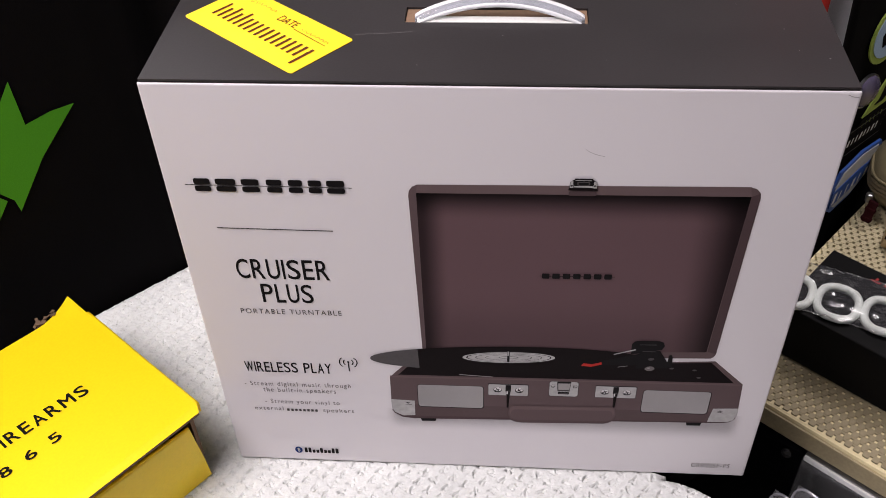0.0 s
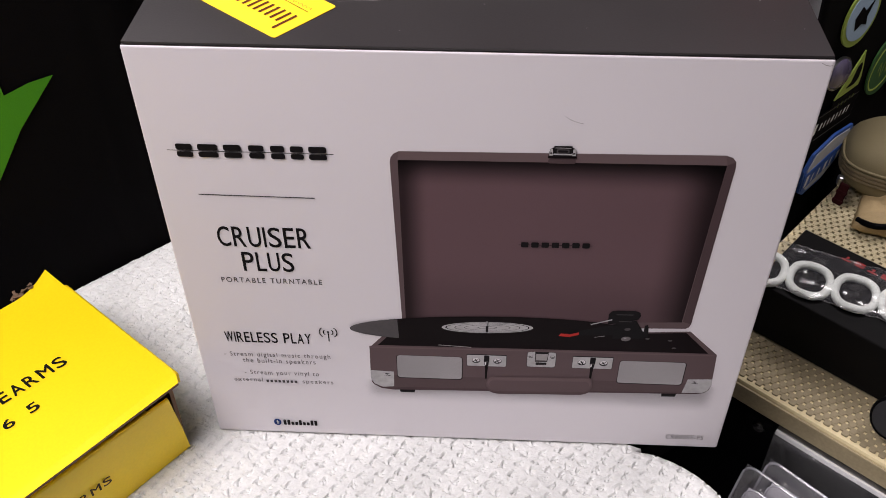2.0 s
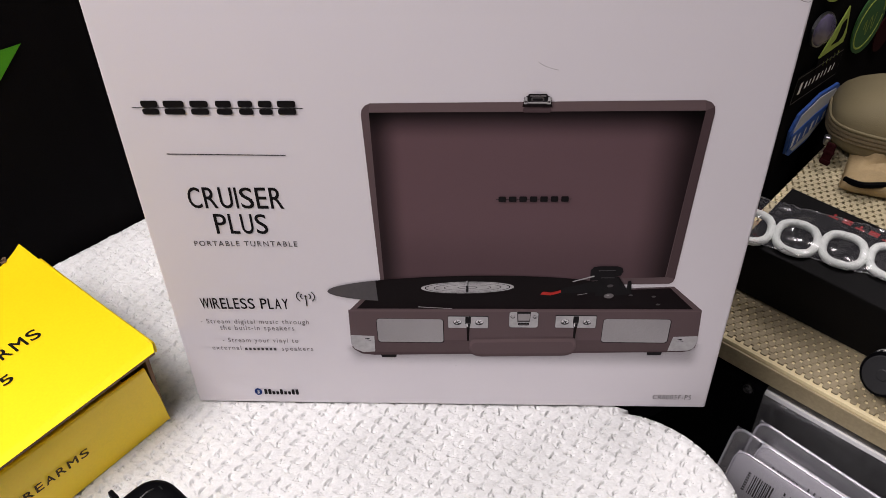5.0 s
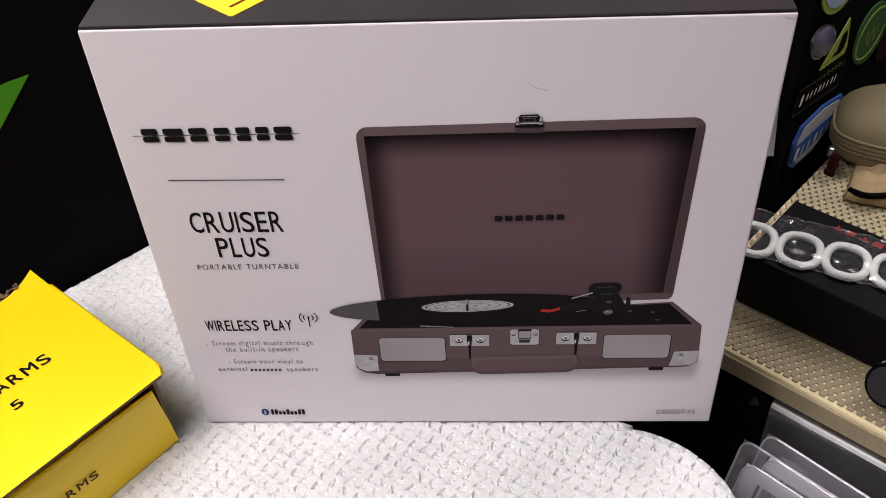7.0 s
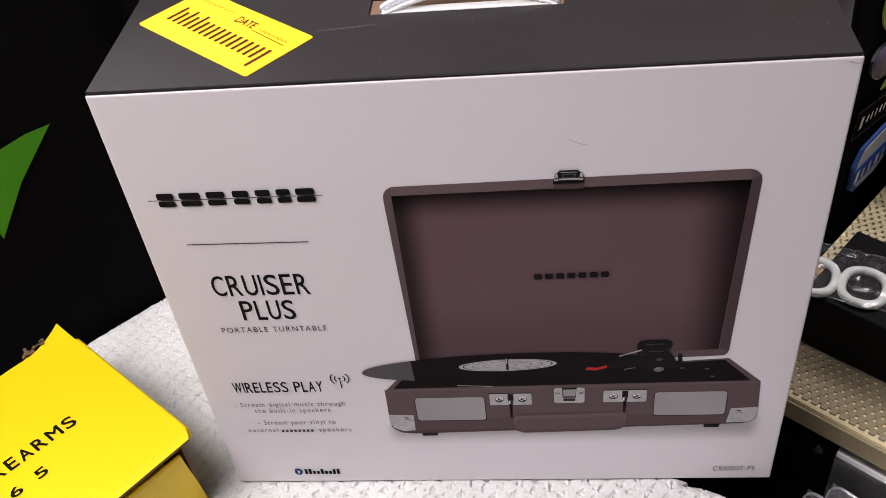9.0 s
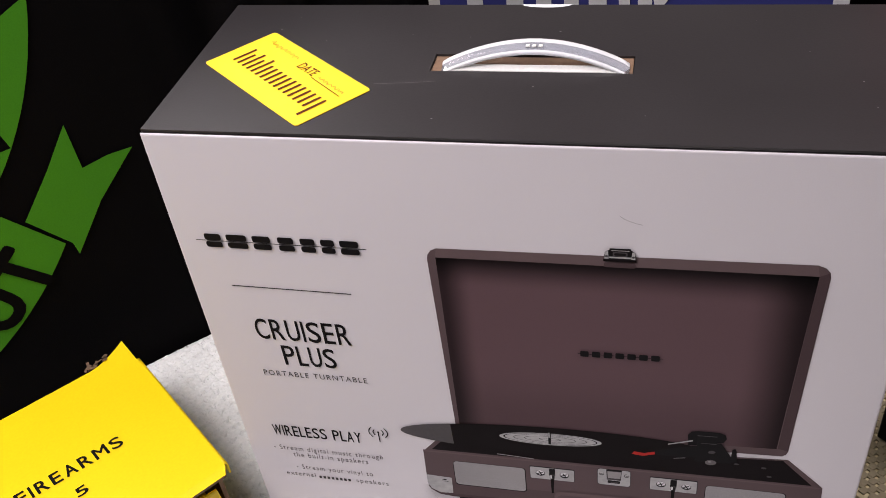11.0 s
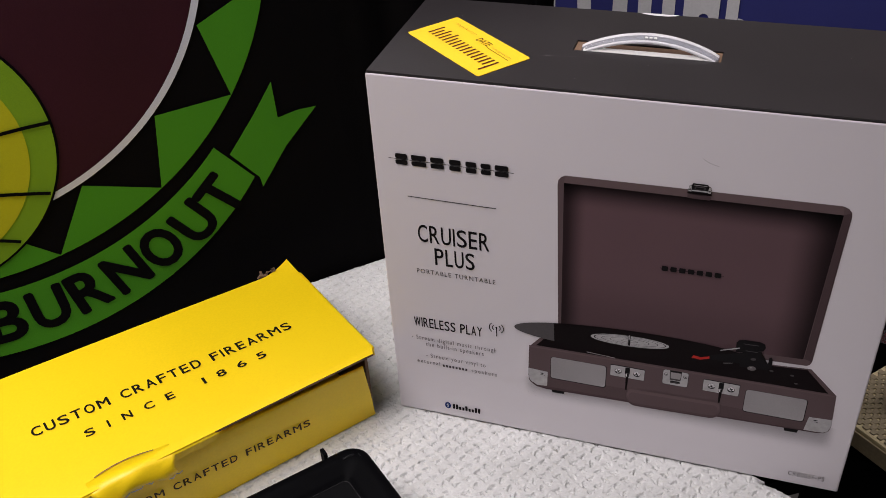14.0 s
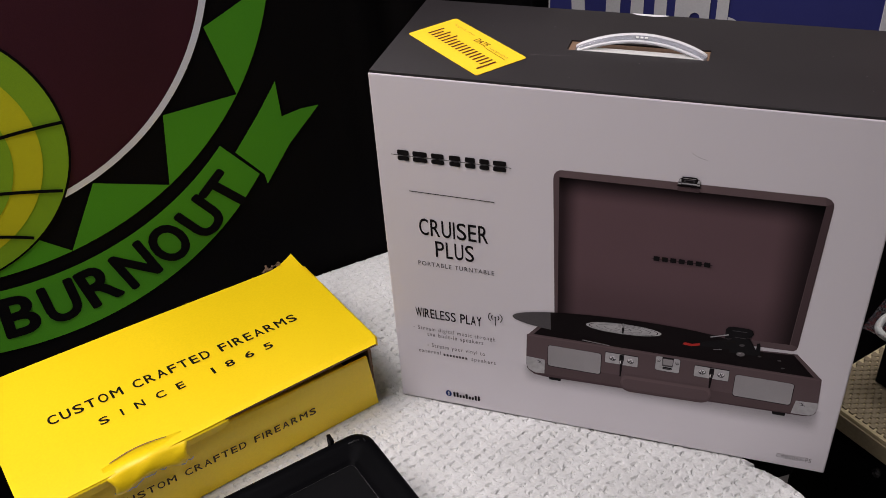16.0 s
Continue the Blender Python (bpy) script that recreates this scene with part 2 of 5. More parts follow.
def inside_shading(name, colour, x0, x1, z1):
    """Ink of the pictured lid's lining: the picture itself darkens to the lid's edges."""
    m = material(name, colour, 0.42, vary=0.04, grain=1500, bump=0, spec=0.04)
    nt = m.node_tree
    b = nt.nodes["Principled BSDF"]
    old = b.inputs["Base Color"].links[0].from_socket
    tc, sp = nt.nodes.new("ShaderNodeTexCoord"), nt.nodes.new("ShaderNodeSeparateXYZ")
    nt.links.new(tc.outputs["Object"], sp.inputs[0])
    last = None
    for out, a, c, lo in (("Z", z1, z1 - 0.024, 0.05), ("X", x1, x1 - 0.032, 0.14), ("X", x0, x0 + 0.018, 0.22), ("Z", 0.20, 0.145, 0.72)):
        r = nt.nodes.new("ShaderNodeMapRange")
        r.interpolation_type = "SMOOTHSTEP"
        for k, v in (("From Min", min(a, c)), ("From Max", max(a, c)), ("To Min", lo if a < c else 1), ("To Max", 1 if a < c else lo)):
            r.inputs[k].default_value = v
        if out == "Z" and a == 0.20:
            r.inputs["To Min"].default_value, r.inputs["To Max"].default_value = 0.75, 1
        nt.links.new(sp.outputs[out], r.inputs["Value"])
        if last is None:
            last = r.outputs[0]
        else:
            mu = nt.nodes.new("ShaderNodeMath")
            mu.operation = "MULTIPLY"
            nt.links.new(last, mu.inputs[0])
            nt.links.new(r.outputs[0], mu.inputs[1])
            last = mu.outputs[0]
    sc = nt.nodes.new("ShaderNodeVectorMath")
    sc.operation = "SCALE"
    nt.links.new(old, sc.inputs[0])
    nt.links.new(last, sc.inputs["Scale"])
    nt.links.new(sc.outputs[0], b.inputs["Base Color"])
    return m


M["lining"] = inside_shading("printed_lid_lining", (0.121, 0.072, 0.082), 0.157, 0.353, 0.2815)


# ---------------------------------------------------------------- mesh helpers
def part(name, bm, mat, parent=None, label="", smooth=False):
    """Links a bmesh as one mesh object, under a thing or a part where one is given."""
    me = bpy.data.meshes.new(name)
    bm.normal_update()
    bm.to_mesh(me)
    bm.free()
    for m in mat if isinstance(mat, (list, tuple)) else [mat]:
        me.materials.append(m)
    if smooth:
        for p in me.polygons:
            p.use_smooth = True
    ob = new(name, me)
    ob.parent = parent
    if label:
        tagged(ob, label)
    return ob


def thing(name, at, label, category, group="", kind=""):
    ob = new(name)
    ob.empty_display_size = 0.02
    ob.matrix_basis = at
    return tagged(ob, label, category, group, kind)


def slab(bm, x0, x1, y0, y1, z0, z1, bevel=0.0, seg=2, m=None, mat=0):
    """Adds a box with rounded edges."""
    r = bmesh.ops.create_cube(bm, size=1)
    vs = r["verts"]
    for v in vs:
        v.co = Vector((x0 + (v.co.x + 0.5) * (x1 - x0), y0 + (v.co.y + 0.5) * (y1 - y0), z0 + (v.co.z + 0.5) * (z1 - z0)))
    fs = list({f for v in vs for f in v.link_faces})
    es = list({e for v in vs for e in v.link_edges})
    out = set(vs)
    if bevel:
        b = bmesh.ops.bevel(bm, geom=es, offset=bevel, segments=seg, affect="EDGES", profile=0.5, clamp_overlap=True)
        out = {v for f in b["faces"] for v in f.verts} | {v for v in vs if v.is_valid}
        fs = list({f for v in out for f in v.link_faces})
    for f in fs:
        if f.is_valid:
            f.material_index = mat
    if m is not None:
        bmesh.ops.transform(bm, matrix=m, verts=[v for v in out if v.is_valid])
    return bm


def box_bm(*a, **k):
    return slab(bmesh.new(), *a, **k)


def disc(bm, r0, r1, h, seg=32, m=None, mat=0):
    """Adds an upright round post from radius r0 to r1, from 0 up to h."""
    r = bmesh.ops.create_cone(bm, cap_ends=True, segments=seg, radius1=r0, radius2=r1, depth=h)
    bmesh.ops.translate(bm, verts=r["verts"], vec=(0, 0, h / 2))
    for f in {f for v in r["verts"] for f in v.link_faces}:
        f.material_index = mat
    if m is not None:
        bmesh.ops.transform(bm, matrix=m, verts=r["verts"])
    return bm


def face(bm, pts, lift, to, mat=0):
    """Adds a flat printed shape; to(x, y, lift) gives its place."""
    vs = [bm.verts.new(to(x, y, lift)) for x, y in pts]
    f = bm.faces.new(vs)
    f.material_index = mat
    return f


def oval(cx, cy, a, b, turn=0.0, n=40, start=0.0, end=360.0):
    c, s = math.cos(radians(turn)), math.sin(radians(turn))
    out = []
    for i in range(n):
        t = radians(start + (end - start) * i / (n if end - start >= 360 else n - 1))
        x, y = a * math.cos(t), b * math.sin(t)
        out.append((cx + x * c - y * s, cy + x * s + y * c))
    return out


def band(cx, cy, a0, b0, a1, b1, start, end, n=40, c2=None):
    """The ring between two ovals, from one angle to another."""
    o = oval(cx, cy, a1, b1, 0, n, start, end)
    d = c2 or (cx, cy)
    return o + oval(d[0], d[1], a0, b0, 0, n, start, end)[::-1]


def rounded(x0, x1, y0, y1, r, n=5):
    out = []
    for cx, cy, a in ((x1 - r, y1 - r, 0), (x0 + r, y1 - r, 90), (x0 + r, y0 + r, 180), (x1 - r, y0 + r, 270)):
        out += [(cx + r * math.cos(radians(a + 90 * i / n)), cy + r * math.sin(radians(a + 90 * i / n))) for i in range(n + 1)]
    return out


def lettering(name, body, x0, x1, y0, y1, mat, parent, m, bold=0.0, space=1.0, label=""):
    """Flat letters that fill the given rectangle of the plane m."""
    cu = bpy.data.curves.new(name, "FONT")
    cu.body, cu.space_character, cu.resolution_u = body, space, 4
    tmp = new("letters_tmp", cu)
    dg = bpy.context.evaluated_depsgraph_get()
    dg.update()
    me = bpy.data.meshes.new_from_object(tmp.evaluated_get(dg))
    bpy.data.objects.remove(tmp)
    bpy.data.curves.remove(cu)
    co = np.array([v.co[:] for v in me.vertices])
    lo, hi = co.min(0), co.max(0)
    for v in me.vertices:
        px, py = x0 + (v.co.x - lo[0]) / (hi[0] - lo[0]) * (x1 - x0), y0 + (v.co.y - lo[1]) / (hi[1] - lo[1]) * (y1 - y0)
        v.co = m @ Vector((px, py, 0))
    if bold:
        k = len(me.vertices)
        base = [v.co.copy() for v in me.vertices]
        nrm = (m.to_3x3() @ Vector((0, 0, 1))).normalized()
        ax, ay = (m.to_3x3() @ Vector((1, 0, 0))).normalized(), (m.to_3x3() @ Vector((0, 1, 0))).normalized()
        polys = [tuple(p.vertices) for p in me.polygons]
        co, fc = [], []
        for n, (dx, dy) in enumerate(((1, 0), (0.7, 0.7), (0, 1), (-0.7, 0.7), (-1, 0), (-0.7, -0.7), (0, -1), (0.7, -0.7), (0, 0))):
            co += [v + bold * (dx * ax + dy * ay) + nrm * 0.000007 * n for v in base]
            fc += [tuple(i + n * k for i in p) for p in polys]
        me = bpy.data.meshes.new(name)
        me.from_pydata(co, [], fc)
    me.materials.clear()
    me.materials.append(mat)
    me.name = name
    ob = new(name, me)
    ob.parent = parent
    if label:
        tagged(ob, label)
    return ob


WIDE = {"I": 0.16, "1": 0.24, " ": 0.55, "M": 1.2, "W": 1.35, "L": 0.8, "E": 0.85, "F": 0.85}


def spaced(name, body, x0, x1, y0, y1, mat, parent, m, bold=0.0, gap=0.25, label=""):
    """Flat letters of even width and spacing that fill the given rectangle of the plane m, as one mesh."""
    unit = (x1 - x0) / (sum(WIDE.get(c, 1.0) for c in body) + gap * (len(body) - 1))
    x, co, fc = x0, [], []
    for c in body:
        w = WIDE.get(c, 1.0) * unit
        if c != " ":
            ob = lettering("glyph", c, x, x + w, y0, y1, mat, None, m, bold)
            k = len(co)
            co += [v.co[:] for v in ob.data.vertices]
            fc += [tuple(i + k for i in p.vertices) for p in ob.data.polygons]
            old = ob.data
            bpy.data.objects.remove(ob)
            bpy.data.meshes.remove(old)
        x += w + gap * unit
    me = bpy.data.meshes.new(name)
    me.from_pydata(co, [], fc)
    me.materials.append(mat)
    ob = new(name, me)
    ob.parent = parent
    return tagged(ob, label) if label else ob


def ribbon(bm, pts, width, lift, to, mat=0):
    """A printed line of even width through the points."""
    n = len(pts)
    sides = []
    for i, p in enumerate(pts):
        a, b = Vector(pts[max(0, i - 1)]), Vector(pts[min(n - 1, i + 1)])
        d = (b - a).normalized()
        sides.append((Vector(p) + Vector((-d.y, d.x)) * width / 2, Vector(p) - Vector((-d.y, d.x)) * width / 2))
    for (a, b), (c, d) in zip(sides, sides[1:]):
        f = bm.faces.new([bm.verts.new(to(v.x, v.y, lift)) for v in (a, b, d, c)])
        f.material_index = mat


def tube(bm, pts, r, seg=8, mat=0, closed=False):
    """A round cord through 3D points."""
    rings, n = [], len(pts)
    for i, p in enumerate(pts):
        a = Vector(pts[(i - 1) % n if closed else max(0, i - 1)])
        b = Vector(pts[(i + 1) % n if closed else min(n - 1, i + 1)])
        d = (b - a).normalized()
        u = d.orthogonal() if abs(d.z) > 0.95 else d.cross(Vector((0, 0, 1))).normalized()
        w = d.cross(u).normalized()
        u = u.normalized()
        rings.append([bm.verts.new(Vector(p) + r * (math.cos(2 * math.pi * k / seg) * u + math.sin(2 * math.pi * k / seg) * w)) for k in range(seg)])
    last = n if closed else n - 1
    for i in range(last):
        A, B = rings[i], rings[(i + 1) % n]
        for k in range(seg):
            f = bm.faces.new((A[k], A[(k + 1) % seg], B[(k + 1) % seg], B[k]))
            f.material_index = mat
    if not closed:
        bm.faces.new(rings[0][::-1]).material_index = mat
        bm.faces.new(rings[-1]).material_index = mat


# ---------------------------------------------------------------- room
def structure(name, bm, mat, label, category):
    return tagged(part(name, bm, mat), label, category, "", "structure")


structure("floor", box_bm(-2.6, 2.6, -2.6, 2.2, -0.85, -0.75), M["floor"], "plain grey floor of the room", "floor")
structure("ceiling", box_bm(-2.6, 2.6, -2.6, 2.2, CEIL, CEIL + 0.1), M["ceiling"], "plain white ceiling of the room", "ceiling")
structure("wall_north", box_bm(-2.6, 2.6, 2.2, 2.3, -0.75, CEIL), M["wall"], "plain painted wall behind the hangings", "wall")
structure("wall_south", box_bm(-2.6, 2.6, -2.7, -2.6, -0.75, CEIL), M["wall"], "plain painted wall of the room", "wall")
structure("wall_west", box_bm(-2.7, -2.6, -2.6, 2.2, -0.75, CEIL), M["wall"], "plain painted wall of the room", "wall")
structure("wall_east", box_bm(2.6, 2.7, -2.6, 2.2, -0.75, CEIL), M["wall"], "plain painted wall of the room", "wall")
for lx, ly, lw, lh, lp in LAMPS:
    fix = thing("assumed_ceiling_light", pose(lx, ly, CEIL), "flat white panel light, assumed on the unseen ceiling", "ceiling light", "ceiling lights")
    part("housing", box_bm(-lw / 2 - 0.03, lw / 2 + 0.03, -lh / 2 - 0.03, lh / 2 + 0.03, -0.06, 0, 0.004), M["ceiling"], fix)
    part("diffuser", box_bm(-lw / 2, lw / 2, -lh / 2, lh / 2, -0.068, -0.062), M["lamp_face"], fix)


# ---------------------------------------------------------------- table and cloth
def table_outline():
    out = [(0.414, -0.75), (0.414, -0.092)]
    out += [(0.322 + 0.092 * math.cos(radians(a)), -0.092 + 0.092 * math.sin(radians(a))) for a in range(8, 86, 6)]
    out += [(0.345, 0.004), (0.384, 0.03), (0.386, 0.15), (0.30, 0.26), (0.02, 0.33), (-0.03, 0.303), (-0.375, -0.042), (-0.338, -0.158), (-0.213, -0.255), (-0.24, -0.75)]
    return out


def round_table():
    t = thing("table", pose(0, 0, -0.75), "table hidden under a white woven cloth", "table")
    bm = bmesh.new()
    pts = [(x * 0.985, y * 0.985) for x, y in table_outline()]
    f = bm.faces.new([bm.verts.new((x, y, 0.735)) for x, y in pts])
    r = bmesh.ops.extrude_face_region(bm, geom=[f])
    bmesh.ops.translate(bm, verts=[v for v in r["geom"] if isinstance(v, bmesh.types.BMVert)], vec=(0, 0, -0.025))
    part("tabletop", bm, M["plastic_black"], t)
    for x, y in ((0.33, -0.68), (-0.19, -0.68), (0.28, 0.16), (-0.27, -0.08)):
        part("leg", disc(bmesh.new(), 0.018, 0.02, 0.708, 16, pose(x, y, 0)), M["steel"], t)


def weave(x, y):
    """Height of the cloth: low soft tufts in a staggered lattice, each with a knot of short curled slits (arrays)."""
    p, q = 0.0146, 0.0080
    turn = 0.20
    c, s = math.cos(turn), math.sin(turn)
    u = x * c + y * s + 0.0006 * np.sin(y * 110 + x * 57) + 0.0003 * np.sin(y * 411)
    v = -x * s + y * c + 0.0005 * np.sin(x * 120 - y * 77) + 0.0003 * np.sin(x * 433)

    def rnd(i, j, k):
        h = np.sin(i * 127.1 + j * 311.7 + k * 74.7) * 43758.5453
        return h - np.floor(h)

    tuft, cut, lip, thread, hole = (np.zeros_like(x) for _ in range(5))
    for dj in (-1, 0, 1):
        row = np.floor(v / q) + dj
        off = 0.5 * (row % 2)
        for di in (-1, 0, 1):
            col = np.floor(u / p - off) + di
            r1, r2, r3 = rnd(col, row, 1), rnd(col, row, 2), rnd(col, row, 3)
            dx, dy = u - (col + 0.5 + off + 0.10 * (r1 - 0.5)) * p, v - (row + 0.5 + 0.16 * (r2 - 0.5)) * q
            tuft = np.maximum(tuft, np.clip(1 - np.hypot((dx - 0.0040) / 0.0072, (dy - 0.0010) / 0.0052) ** 3, 0, 1) * (0.7 + 0.5 * r3))
            near = np.exp(-((dx / 0.0036) ** 2 + (dy / 0.0034) ** 2))
            hole += near
            thread += near * np.sin((dx * np.cos(r3 * 3) + dy * np.sin(r3 * 3)) * 4600 + 6 * r1)
            for k, (ox, oy, deg, length, deep) in enumerate(((0.0, 0.0, 30, 0.0036, 1.0), (-0.0022, -0.0006, -4, 0.0022, 0.6), (0.0024, 0.0010, 62, 0.0018, 0.6), (0.0004, -0.0026, -18, 0.0020, 0.5))):
                w = rnd(col, row, 5 + k)
                a = radians(deg) + (w - 0.5) * 2.4
                ex, ey = dx - ox - 0.001 * (w - 0.5), dy - oy - 0.0008 * (r1 - 0.5)
                along, over = ex * np.cos(a) + ey * np.sin(a), -ex * np.sin(a) + ey * np.cos(a)
                over = over + (110 + 160 * (r2 - 0.5)) * along ** 2
                keep = np.clip(1.25 - (along / length) ** 2, 0, 1) * (0.5 + 0.5 * rnd(col, row, 11 + k)) * deep
                cut = np.maximum(cut, keep * np.exp(-(over / 0.00044) ** 2))
                lip = np.maximum(lip, keep * np.exp(-((over - 0.0013) / 0.0008) ** 2))
    return 0.0017 + 0.0005 * tuft + 0.0012 * lip - 0.0066 * cut + 0.00050 * thread - 0.0004 * np.clip(hole, 0, 1)


def cloth_sheet(x0, x1, y0, y1, step):
    xs, ys = np.arange(x0, x1 + step / 2, step), np.arange(y0, y1 + step / 2, step)
    X, Y = np.meshgrid(xs, ys, indexing="ij")
    outline = np.array(table_outline())
    dist = np.full(X.shape, 9.0)
    inside = np.zeros(X.shape, bool)
    for (ax, ay), (bx, by) in zip(outline, np.roll(outline, -1, 0)):
        ex, ey = bx - ax, by - ay
        k = np.clip(((X - ax) * ex + (Y - ay) * ey) / (ex * ex + ey * ey), 0, 1)
        dist = np.minimum(dist, np.hypot(X - ax - k * ex, Y - ay - k * ey))
        if abs(ey) > 1e-9:
            inside ^= ((ay > Y) != (by > Y)) & (X < ex * (Y - ay) / ey + ax)
    d = np.where(inside, dist, -dist)
    rng = np.random.RandomState(4)
    Z = weave(X, Y) + rng.rand(*X.shape) * 0.00022 - 0.0034
    Z += 0.0005 * np.sin(X * 31 + Y * 17) * np.sin(Y * 23 - X * 9)
    drop = np.clip(0.010 - d, 0, None)
    Z -= np.where(drop < 0.010, drop ** 2 / 0.02, 0.005 + (drop - 0.010) * 12)
    keep = (d > -0.009) & ~((X > 0.330) & (Y > 0.001))
    idx = -np.ones(X.shape, int)
    idx[keep] = np.arange(keep.sum())
    a, b, c, e = idx[:-1, :-1], idx[1:, :-1], idx[1:, 1:], idx[:-1, 1:]
    ok = (a >= 0) & (b >= 0) & (c >= 0) & (e >= 0)
    me = bpy.data.meshes.new("cloth")
    me.from_pydata(np.stack([X[keep], Y[keep], Z[keep]], 1).tolist(), [], np.stack([a[ok], b[ok], c[ok], e[ok]], 1).tolist())
    me.materials.append(M["cloth_white"])
    me.polygons.foreach_set("use_smooth", np.ones(len(me.polygons), bool))
    return me


def tablecloth():
    """A tufted top that rounds over the table's edge and hangs down: fine where it is seen near, coarser elsewhere."""
    cloth = thing("tablecloth", pose(0, 0, 0), "white tufted woven tablecloth over the table top", "tablecloth")
    for name, area in (("cloth_top", (-0.190, 0.428, -0.300, 0.290, 0.00072)), ("cloth_end", (-0.668, -0.192, -0.757, 0.105, 0.006)), ("cloth_front", (-0.190, 0.426, -0.757, -0.301, 0.006))):
        new(name, cloth_sheet(*area)).parent = cloth


round_table()
tablecloth()

# ---------------------------------------------------------------- boxed record player
BW, BD, BH = 0.400, 0.147, 0.3570
carton = thing("packaging_box", pose(0, 0, 0), "large white and black carton picturing an open record player", "box")


def front(x, z, lift=0.0):
    return Vector((x, -lift, z))


FRONT = Matrix(((1, 0, 0, 0), (0, 0, -1, -0.0003), (0, 1, 0, 0), (0, 0, 0, 1)))


def carton_shell():
    bm = bmesh.new()
    slab(bm, 0, BW, 0, BD, 0.0, BH - 0.0019, 0.0014, 3, None, 1)
    bm.normal_update()
    for f in bm.faces:
        if f.normal.y < -0.3:
            f.material_index = 0
    body = part("carton_body", bm, [M["card_white"], M["card_black"]], carton)
    # lid panel with the hole for the carrying handle
    bm = bmesh.new()
    x0, x1, y0, y1 = 0.1460, 0.2568, 0.0670, 0.0856
    z0, z1 = BH - 0.0013, BH
    for a in ((0.0012, x0, 0.0010, BD), (x1, BW - 0.0012, 0.0010, BD), (x0, x1, 0.0010, y0), (x0, x1, y1, BD)):
        slab(bm, a[0], a[1], a[2], a[3], z0, z1)
    bmesh.ops.remove_doubles(bm, verts=bm.verts, dist=1e-5)
    part("lid_panel", bm, M["card_black"], carton, "black printed lid panel with a handle slot")
    part("slot_lining", box_bm(x0 + 0.0005, x1 - 0.0005, y0 + 0.0005, y1 - 0.0005, BH - 0.0021, BH - 0.0012), M["card_brown"], carton, "brown cardboard inside the handle slot")
    part("handle_base", box_bm(x0 + 0.0075, x1 - 0.0085, y0 + 0.0006, y0 + 0.0078, BH - 0.0012, BH + 0.0002, 0.0004), M["thread_white"], carton, "white plastic base of the handle")
    # dented corner
    bm = bmesh.new()
    ribbon(bm, [(0.3925, 0.3532), (0.3950, 0.3520), (0.3970, 0.3516), (0.3986, 0.3519)], 0.0004, 0.0005, front)
    part("corner_crease", bm, M["ink_faint"], carton)
    # thumb notch at the back of the lid
    bm = bmesh.new()
    face(bm, oval(0.2015, BD - 0.0003, 0.015, 0.0042, 0, 18, 180, 360), BH + 0.0004, lambda x, y, l: Vector((x, y, l)))
    part("thumb_notch", bm, M["banner_white"], carton, "white half-round thumb notch")
    # hanging handle: an arched strap of milky clear plastic
    bm = bmesh.new()
    n, prev = 36, None
    for i in range(n + 1):
        t = i / n
        x = 0.152 + 0.1025 * t
        arch = math.sin(math.pi * t) ** 0.8
        z, y = BH - 0.001 + 0.0100 * arch, 0.0705 + 0.0085 * arch
        w = 0.0056
        ring = []
        for dy, dz in ((-w, -0.0012), (w, -0.0012), (w, 0.0008), (w * 0.72, 0.0008), (w * 0.62, 0.0000), (-w * 0.62, 0.0000), (-w * 0.72, 0.0008), (-w, 0.0008)):
            ring.append(bm.verts.new((x, y + dy * 0.92, z + dz + dy * 0.22)))
        if prev:
            for k in range(8):
                bm.faces.new((prev[k], prev[(k + 1) % 8], ring[(k + 1) % 8], ring[k])).material_index = 1 if k == 4 else 0
        else:
            bm.faces.new(ring[::-1])
        prev = ring
    bm.faces.new(prev)
    h = part("carrying_handle", bm, [M["handle_plastic"], M["handle_web"]], carton, "arched milky clear plastic carrying handle", True)
    bm = bmesh.new()
    for dx in (-0.0035, 0.0, 0.0035):
        slab(bm, 0.203 + dx - 0.0011, 0.203 + dx + 0.0011, 0.0775, 0.0802, BH + 0.0091, BH + 0.0098, 0.0003)
    part("moulded_mark", bm, M["thread_white"], h)
    # scratch on the lid, hair on the front
    bm = bmesh.new()
    ribbon(bm, [(0.118, 0.0515), (0.14, 0.0535), (0.152, 0.0555)], 0.0004, BH + 0.0003, lambda x, y, l: Vector((x, y, l)))
    part("lid_scratch", bm, M["ink_mid"], carton)
    bm = bmesh.new()
    ribbon(bm, [(0.2550, 0.3141), (0.2575, 0.3122), (0.2605, 0.3108), (0.2635, 0.3098), (0.2664, 0.3091)], 0.00028, 0.0005, front)
    part("hair_mark", bm, M["ink_faint"], carton)


carton_shell()


